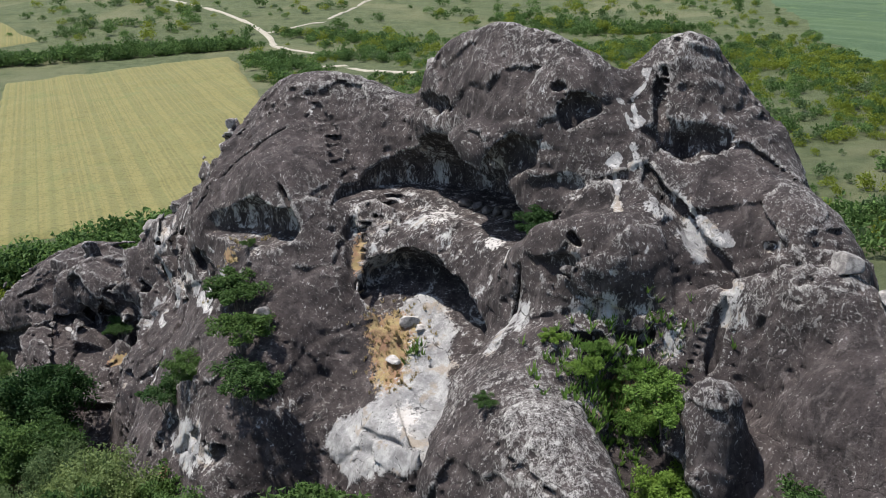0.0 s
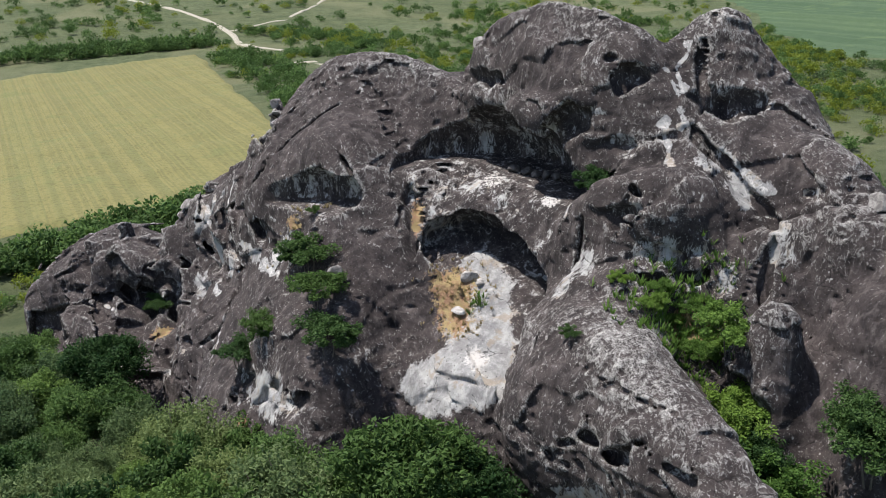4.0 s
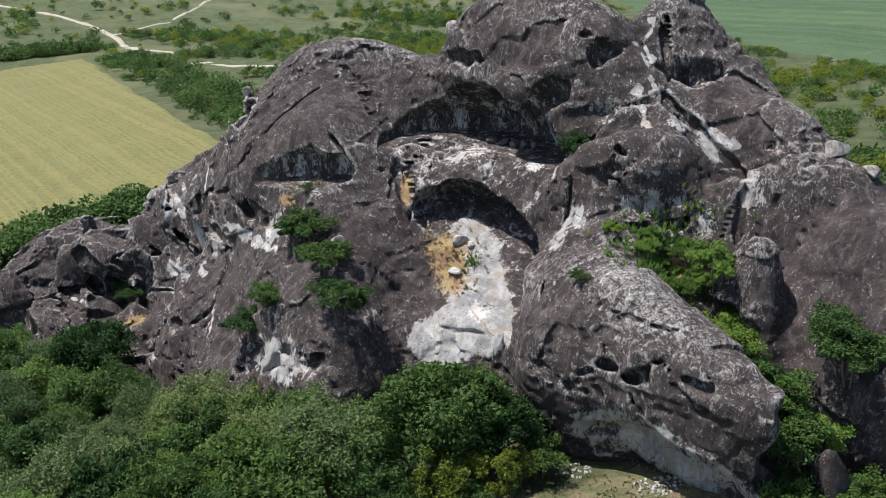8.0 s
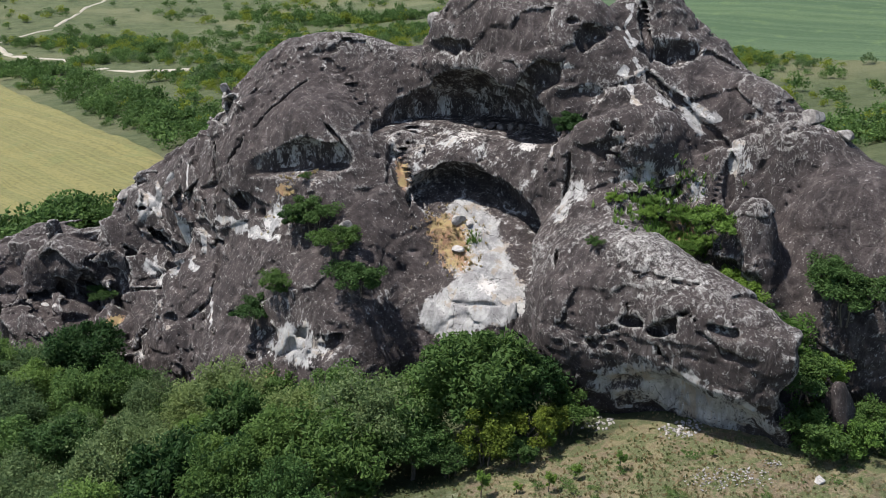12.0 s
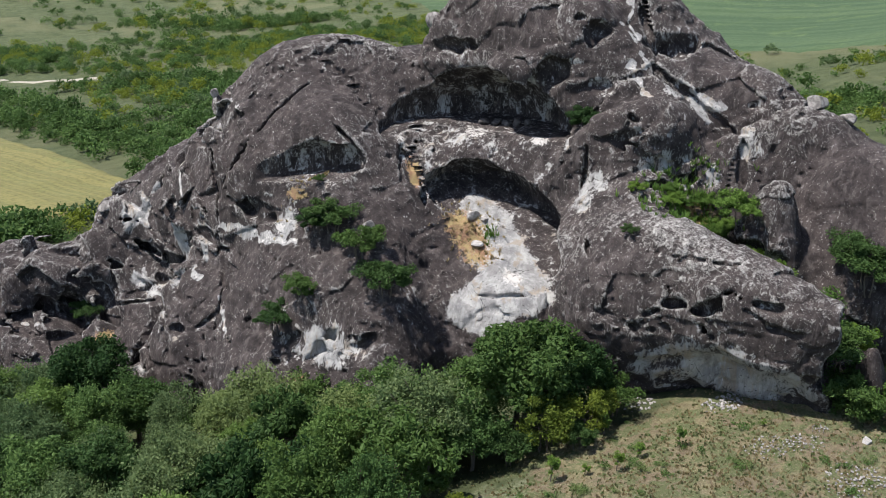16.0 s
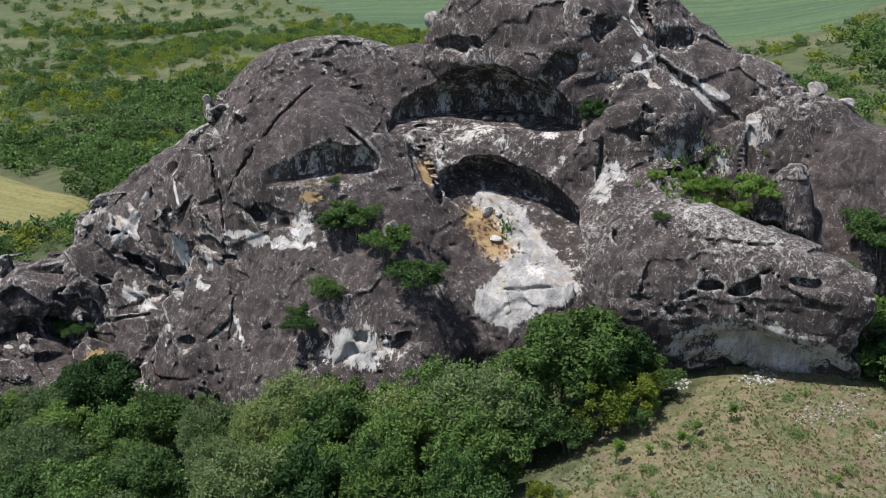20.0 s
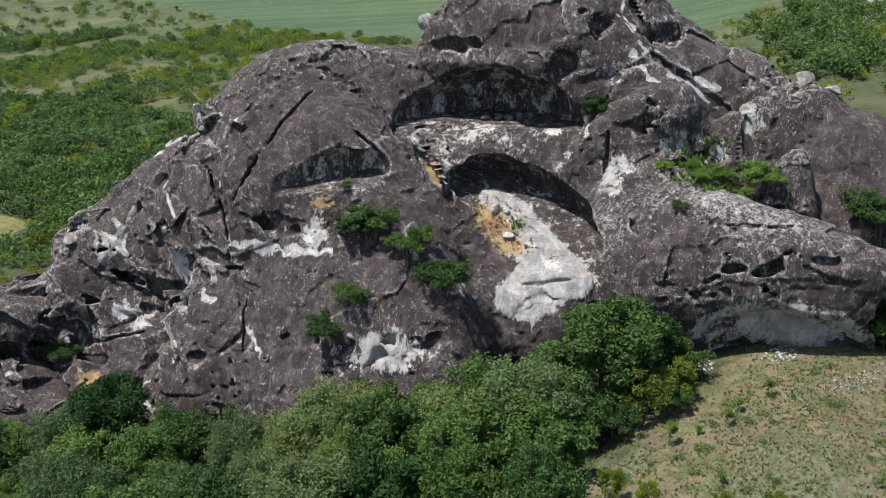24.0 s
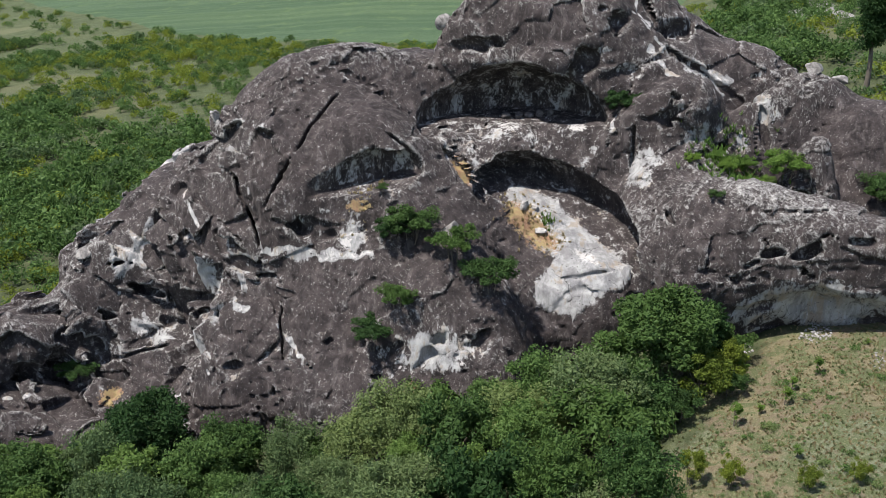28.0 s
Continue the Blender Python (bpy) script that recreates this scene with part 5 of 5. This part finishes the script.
def near_rock(x, y):
    u, v = (x + 9) * 0.643 - (y - 54) * 0.766, (x + 9) * 0.766 + (y - 54) * 0.643
    return -47 < u < 38 and -14 < v < 14


def near_line(x, y, pts, d):
    for a, b in zip(pts, pts[1:]):
        ax, ay, bx, by = *a, *b
        t = max(0, min(1, ((x - ax) * (bx - ax) + (y - ay) * (by - ay)) / ((bx - ax) ** 2 + (by - ay) ** 2)))
        if math.hypot(x - ax - t * (bx - ax), y - ay - t * (by - ay)) < d:
            return True
    return False


BUSHES = {"dark": [], "mid": [], "yellow": [], "grey": []}


def sow(n, x0, x1, y0, y1, density, mix, small, large):
    for _ in range(n):
        x, y = rng.uniform(x0, x1), rng.uniform(y0, y1)
        clump = noise.noise(Vector((x * 0.035, y * 0.035, 4.0))) * 0.5 + noise.noise(Vector((x * 0.11, y * 0.11, 9.0))) * 0.35
        if clump + rng.uniform(-0.2, 0.2) < 0.25 - density * 0.8:
            continue
        if near_rock(x, y) or inside_quad(x, y, FIELD, 1.0) or inside_quad(x, y, FARCROP, 1.0) or any(near_line(x, y, t, 3.0) for t in TRACKS):
            continue
        BUSHES[rng.choices(("dark", "mid", "yellow", "grey"), mix)[0]].append((x, y, rng.uniform(small, large) * rng.uniform(0.7, 1.2)))


# hedges and woods round the cereal field
for k in range(130):
    t = rng.random()
    BUSHES[rng.choice(("dark", "dark", "mid"))].append((-54 + 28 * t + rng.uniform(-3, 3), 94 + 20 * t + rng.uniform(-5, 3), rng.uniform(3.0, 6.0)))
for k in range(90):
    t = rng.random()
    BUSHES["yellow" if rng.random() < 0.5 else "mid"].append((-46 + 40 * t + rng.uniform(-3, 3), 90 + 14 * t + rng.uniform(-4, 3), rng.uniform(1.6, 3.4)))
for k in range(200):
    t = rng.random()
    BUSHES[rng.choice(("dark", "mid", "dark"))].append((-128 + 68 * t + rng.uniform(-2, 2), 268 + 22 * t + rng.uniform(-1, 9), rng.uniform(3.5, 7.0)))
for k in range(220):
    t = rng.random()
    BUSHES[rng.choice(("dark", "mid", "dark"))].append((-52 + 44 * t + rng.uniform(-2, 12), 266 - 140 * t + rng.uniform(-3, 8), rng.uniform(2.5, 6.0)))
for k in range(260):
    BUSHES[rng.choice(("dark", "mid", "grey", "dark"))].append((rng.uniform(-10, 28), rng.uniform(104, 142), rng.uniform(2.4, 5.0)))


def grove(line, width, n, mix, small, large):
    """A belt of trees and bushes along a line of points."""
    pts = [Vector(p) for p in line]
    for _ in range(n):
        k = rng.randrange(len(pts) - 1)
        p = pts[k].lerp(pts[k + 1], rng.random()) + Vector((rng.gauss(0, width / 2), rng.gauss(0, width / 2)))
        if near_rock(p.x, p.y) or inside_quad(p.x, p.y, FIELD, 1.0) or inside_quad(p.x, p.y, FARCROP, 1.0):
            continue
        BUSHES[rng.choices(("dark", "mid", "yellow", "grey"), mix)[0]].append((p.x, p.y, rng.uniform(small, large)))


grove(((-17, 117), (4, 132), (27, 146)), 11, 230, (4, 4, 1, 2), 2.4, 5.6)
grove(((-14, 117), (2, 127)), 5, 70, (0, 2, 5, 0), 1.8, 3.4)
grove(((4, 148), (14, 181), (27, 190)), 11, 190, (4, 3, 0, 2), 2.6, 6.0)
grove(((9, 167), (13, 204), (-12, 222)), 9, 150, (5, 3, 1, 1), 2.4, 5.6)
grove(((-22, 186), (-9, 156)), 6, 90, (5, 3, 1, 1), 2.4, 5.4)
grove(((15, 270), (37, 250), (60, 262)), 7, 120, (5, 3, 1, 0), 2.4, 5.4)
grove(((-7, 269), (-24, 301), (-50, 318)), 6, 120, (5, 3, 1, 0), 2.4, 5.4)
grove(((20, 343), (43, 297), (70, 290)), 9, 150, (5, 3, 1, 0), 2.6, 6.0)
grove(((-36, 258), (-10, 273)), 4, 60, (5, 3, 1, 0), 2.2, 4.6)
grove(((48, 103), (61, 91), (80, 84)), 8, 130, (4, 4, 1, 1), 2.4, 5.4)
grove(((84, 66), (108, 87), (140, 98)), 9, 170, (5, 3, 0, 1), 2.6, 6.0)
grove(((100, 196), (84, 212), (66, 236)), 8, 150, (2, 3, 5, 0), 1.6, 4.0)
grove(((124, 184), (98, 158), (70, 168)), 9, 170, (2, 3, 5, 0), 1.6, 4.0)
sow(500, -25, 45, 84, 135, 0.50, (3, 4, 3, 2), 1.6, 3.6)
sow(1000, -30, 90, 120, 200, 0.20, (3, 3, 3, 1), 1.0, 4.0)
sow(1300, -10, 100, 180, 260, 0.42, (3, 3, 5, 1), 1.6, 4.6)
sow(900, 20, 130, 40, 180, 0.36, (2, 3, 5, 1), 1.6, 4.2)
sow(1300, -60, 110, 225, 300, 0.24, (3, 3, 2, 1), 1.2, 4.6)
sow(1500, -120, 150, 300, 520, 0.30, (4, 3, 2, 1), 1.6, 6.0)
sow(800, -230, -60, 285, 520, 0.36, (4, 3, 1, 1), 2.5, 6.5)
sow(700, 60, 230, 0, 130, 0.46, (3, 4, 2, 1), 2.0, 5.0)
HERBS = {"green": [], "grey": []}
for k in range(1500):
    x, y = rng.uniform(-18, 13), rng.uniform(10, 32)
    patch = noise.noise(Vector((x * 0.25, y * 0.25, 2.0))) + 0.6 * noise.noise(Vector((x * 0.8, y * 0.8, 5.0)))
    if patch + rng.uniform(-0.3, 0.3) > 0.12 and not near_line(x, y, ((6.5, 26.5), (0.0, 34.0)), 2.5):
        HERBS["green" if rng.random() < 0.5 else "grey"].append((x, y, 0.25 + 0.7 * rng.random() ** 3))
for key, mat in (("green", LEAF_MID), ("grey", LEAF_GREY)):
    scrub("weeds", [(x, y) for x, y, _ in HERBS[key]], [s for _, _, s in HERBS[key]], mat, "low tufted weeds and herbs on the dry slope", 40 + len(key), 0.5)
sow(160, -60, -30, 70, 100, 0.25, (2, 3, 2, 1), 1.0, 2.8)
sow(200, 20, 45, 20, 75, 0.35, (2, 3, 3, 1), 1.0, 2.8)
for key, mat, label in (("dark", LEAF_DARK, "dark green bushes and trees scattered on the plain"), ("mid", LEAF_MID, "green bushes scattered on the plain"),
                        ("yellow", LEAF_YELLOW, "yellow-green broom bushes scattered on the plain"), ("grey", LEAF_GREY, "olive grey bushes scattered on the plain")):
    b = BUSHES[key]
    scrub("scrub", [(x, y) for x, y, _ in b], [s for _, _, s in b], mat, label, len(key))


# ---------------------------------------------------------------- loose stones, boulders and grass
def lump(bm, size, seed, sharp=0.35, detail=2):
    """An angular stone: a ball cut by random planes and roughened."""
    r = random.Random(seed)
    bmesh.ops.create_icosphere(bm, subdivisions=detail, radius=1.0)
    cuts = [(Vector((r.gauss(0, 1), r.gauss(0, 1), r.gauss(0, 1))).normalized(), r.uniform(0.45, 0.8)) for _ in range(9)]
    for v in bm.verts:
        p = v.co.copy()
        for n, d in cuts:
            over = p.dot(n) - d
            if over > 0:
                p -= n * over * (1 - sharp * 0.2)
        p *= 1 + 0.06 * noise.noise(p * 3 + Vector((seed, 0, 0)))
        v.co = Vector((p.x * size[0], p.y * size[1], p.z * size[2]))


def boulder(name, x, y, z, size, turn, mat, label, seed, detail=3, group=""):
    bm = bmesh.new()
    lump(bm, size, seed, detail=detail)
    me = bpy.data.meshes.new(name)
    bm.to_mesh(me)
    bm.free()
    for f in me.polygons:
        f.use_smooth = detail > 2
    me.materials.append(mat)
    ob = new(name, me)
    ob.matrix_basis = pose(x, y, z, 0, 0, turn)
    if detail > 2:
        ob.modifiers.new("worn_edges", "BEVEL").width = 0.01
    return tagged(ob, label, "boulder" if max(size) > 0.35 else "stone", group)


PALE_BLOCK = "pale angular fallen block on the dry grass before the lower cave"
for x, y, s, t, n in ((-1.9, 49.4, (0.75, 0.5, 0.5), 20, 1), (-1.3, 48.9, (0.55, 0.45, 0.3), 70, 2), (-2.7, 47.2, (0.6, 0.5, 0.32), 130, 3), (-0.9, 47.6, (0.18, 0.14, 0.1), 10, 4), (-2.3, 48.5, (0.16, 0.12, 0.1), 50, 5)):
    boulder("fallen_block", x, y, on_rock(x, y, 8.5) + s[2] * 0.3, tuple(v * 0.85 for v in s), t, STONE, PALE_BLOCK, n, detail=2, group="fallen blocks")
boulder("boulder", -10.2, 49.1, on_rock(-10.2, 49.1, 6.0) + 0.35, (0.8, 0.7, 0.95), 40, GREY_STONE, "rounded grey boulder wedged between shrubs on the face", 11)
boulder("boulder", 10.9, 24.4, land_at(10.9, 24.4) + 1.5, (1.5, 1.2, 2.4), 15, ROCK, "tall dark boulder standing among shrubs below the slab", 12)
boulder("boulder", 16.4, 36.6, on_rock(16.4, 36.6) + 0.3, (0.9, 0.8, 0.6), 15, GREY_STONE, "rounded pale grey boulder on top of the leaning slab", 13)
boulder("boulder", 17.6, 35.0, on_rock(17.6, 35.0) + 0.2, (0.8, 0.6, 0.5), 75, GREY_STONE, "rounded pale grey boulder on top of the leaning slab", 14)
boulder("boulder", -0.5, 58.8, on_rock(-0.5, 58.8) + 0.4, (0.8, 0.7, 0.75), 75, GREY_STONE, "weathered pale boulder perched behind the summit", 15)
boulder("rock_pillar", -15.2, 68.6, on_rock(-15.2, 68.6) + 0.1, (0.4, 0.35, 0.5), 30, GREY_STONE, "small pale rock pillar standing on the ridge crest", 16)
boulder("boulder", -23.6, 75.2, on_rock(-23.6, 75.2) - 0.1, (1.1, 0.8, 0.6), 30, GREY_STONE, "layered pale grey boulder on the ridge crest", 17)
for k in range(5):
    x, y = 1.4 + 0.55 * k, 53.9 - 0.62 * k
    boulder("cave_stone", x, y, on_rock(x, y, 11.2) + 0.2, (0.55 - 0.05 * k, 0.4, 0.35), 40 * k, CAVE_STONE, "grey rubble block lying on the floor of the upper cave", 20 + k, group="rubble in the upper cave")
boulder("white_stone", -13.6, 46.0, land_at(-13.6, 46.0) + 0.9, (0.5, 0.35, 0.25), 20, STONE, "white stone showing among the bushes at the foot", 31)
boulder("white_stone", 7.6, 21.6, land_at(7.6, 21.6) + 0.1, (0.45, 0.3, 0.2), 20, STONE, "white stone half sunk in the dry slope", 32)

# heaps of broken stone, a few shapes shared by many stones
STONES = []
for k in range(6):
    bm = bmesh.new()
    lump(bm, (1.0, 0.75, 0.55), 50 + k, detail=1)
    me = bpy.data.meshes.new("stone")
    bm.to_mesh(me)
    bm.free()
    me.materials.append(STONE if k < 4 else GREY_STONE)
    STONES.append(me)


def heap(x, y, spread, count, large, label):
    """A heap of broken stones: each stone its own piece."""
    top = tagged(new("stone_heap"), label, "stone heap")
    top.matrix_basis = pose(x, y, land_at(x, y))
    r = random.Random(int(x * 10 + y * 100))
    for _ in range(count):
        a, d = r.uniform(0, 6.283), spread * r.random() ** 0.7
        px, py = x + math.cos(a) * d * 1.3, y + math.sin(a) * d
        s = large * r.uniform(0.35, 1.0)
        ob = new("stone", r.choice(STONES))
        ob.parent = top
        ob.matrix_basis = pose(px - x, py - y, land_at(px, py) - land_at(x, y) + 0.25 * s + 0.25 * large * max(0, 1 - d / spread), r.uniform(-25, 25), r.uniform(-25, 25), r.uniform(0, 360)) @ Matrix.Diagonal((s, s, s, 1))


heap(4.1, 28.9, 1.0, 90, 0.17, "heap of pale broken stones against the spur wall")
heap(2.6, 23.6, 1.1, 110, 0.10, "flat scatter of pale rubble on the dry slope")
heap(4.6, 22.9, 0.9, 90, 0.10, "flat scatter of pale rubble on the dry slope")
heap(4.4, 19.3, 1.5, 150, 0.13, "broad scatter of pale stones on the dry slope")
heap(6.4, 23.6, 0.5, 30, 0.10, "small patch of pale rubble in the grass")
heap(1.0, 32.6, 0.8, 40, 0.2, "pale broken stones at the foot of the spur beside the bushes")


# ---------------------------------------------------------------- grass
def tufts(name, places, mat, label, seed, tall=0.35, blades=7):
    """Grass tufts as one sheet of stuff: narrow blades fanning out."""
    rs = np.random.RandomState(seed)
    n = len(places)
    p = np.repeat(np.array(places, float), blades, 0)
    m = len(p)
    a = rs.rand(m) * 6.283
    h = tall * (0.5 + rs.rand(m))
    lean = h * (0.3 + 0.7 * rs.rand(m))
    out = np.stack([np.cos(a), np.sin(a), np.zeros(m)], 1)
    side = np.stack([-np.sin(a), np.cos(a), np.zeros(m)], 1) * (0.02 + 0.02 * rs.rand(m))[:, None]
    root = p + out * 0.05
    tip = p + out * lean[:, None] + np.array((0, 0, 1)) * h[:, None]
    mid = (root + tip) / 2 + np.array((0, 0, 0.12)) * h[:, None]
    verts = np.stack([root - side, root + side, mid + side, mid - side, tip], 1).reshape(-1, 3)
    b = np.arange(m) * 5
    quads = np.stack([b, b + 1, b + 2, b + 3], 1)
    tips = np.stack([b + 3, b + 2, b + 4, b + 4], 1)
    me = bpy.data.meshes.new(name)
    me.from_pydata(verts.tolist(), [], quads.tolist() + tips[:, :3].tolist())
    me.materials.append(mat)
    return tagged(new(name, me), label, "grass", kind="stuff")


def scatter(n, x, y, rx, ry, seed, rock=False):
    r = np.random.RandomState(seed)
    q = r.normal(size=(n, 2)) * np.array((rx, ry)) * 0.55 + np.array((x, y))
    if rock:
        return [(a, b, c) for a, b, c in ((a, b, on_rock(a, b, rock)) for a, b in q) if c < rock - 0.1]
    z = land(q[:, 0], q[:, 1])
    return [(a, b, c) for (a, b), c in zip(q, z)]


slope = scatter(1500, -3.0, 23.0, 17, 9, 1)
tufts("dry_grass", slope[:1100] + scatter(3200, -4.0, 21.0, 17, 10, 21), STRAW, "dry straw-coloured grass tufts on the slope", 2, 0.085)
tufts("green_grass", slope[1300:] + scatter(1500, -6.0, 20.0, 15, 9, 22) + scatter(200, 4.0, 27.0, 7, 2.5, 3) + scatter(120, -9.0, 31.0, 4, 3, 4), GRASS, "green grass tufts on the slope below the spur", 3, 0.09)
tufts("dry_grass", scatter(90, -2.7, 48.6, 1.7, 1.9, 5, 8.5) + scatter(40, -2.5, 46.4, 1.2, 1.4, 6, 7.0) + scatter(36, -12.6, 55.4, 2.0, 0.7, 7, 9.0) + scatter(16, -26.0, 69.6, 0.8, 0.7, 8, 0.0), STRAW, "dry golden grass growing in the rock hollows", 4, 0.17, 9)
tufts("green_grass", scatter(420, 7.8, 37.8, 2.6, 2.8, 9, 11.5) + scatter(12, -1.5, 47.4, 0.5, 0.5, 10, 7.5), LEAF_FRESH, "green grass on the rock terrace", 5, 0.34, 10)

# greenery that fills the gully beside the spur, down to the slope
for kind, x, y, h in (("fresh", 7.4, 38.2, 0.9), ("fresh", 8.4, 36.2, 1.5), ("fresh", 9.0, 33.0, 2.4), ("shrub", 9.4, 30.6, 2.8), ("fresh", 9.8, 28.4, 2.6), ("shrub", 9.6, 26.2, 3.2), ("fresh", 11.2, 26.8, 2.6), ("shrub", 9.2, 24.2, 3.4),
                      ("fresh", 10.6, 23.2, 2.8), ("shrub", 12.4, 24.4, 2.8), ("shrub", 13.2, 22.6, 2.2), ("fresh", 14.6, 23.6, 2.2), ("shrub", 13.0, 29.0, 2.8)):
    plant(kind, x, y, h, z=on_rock(x, y, 9.5) - 0.2 * h, wide=1.1, group="shrubs in the gully")
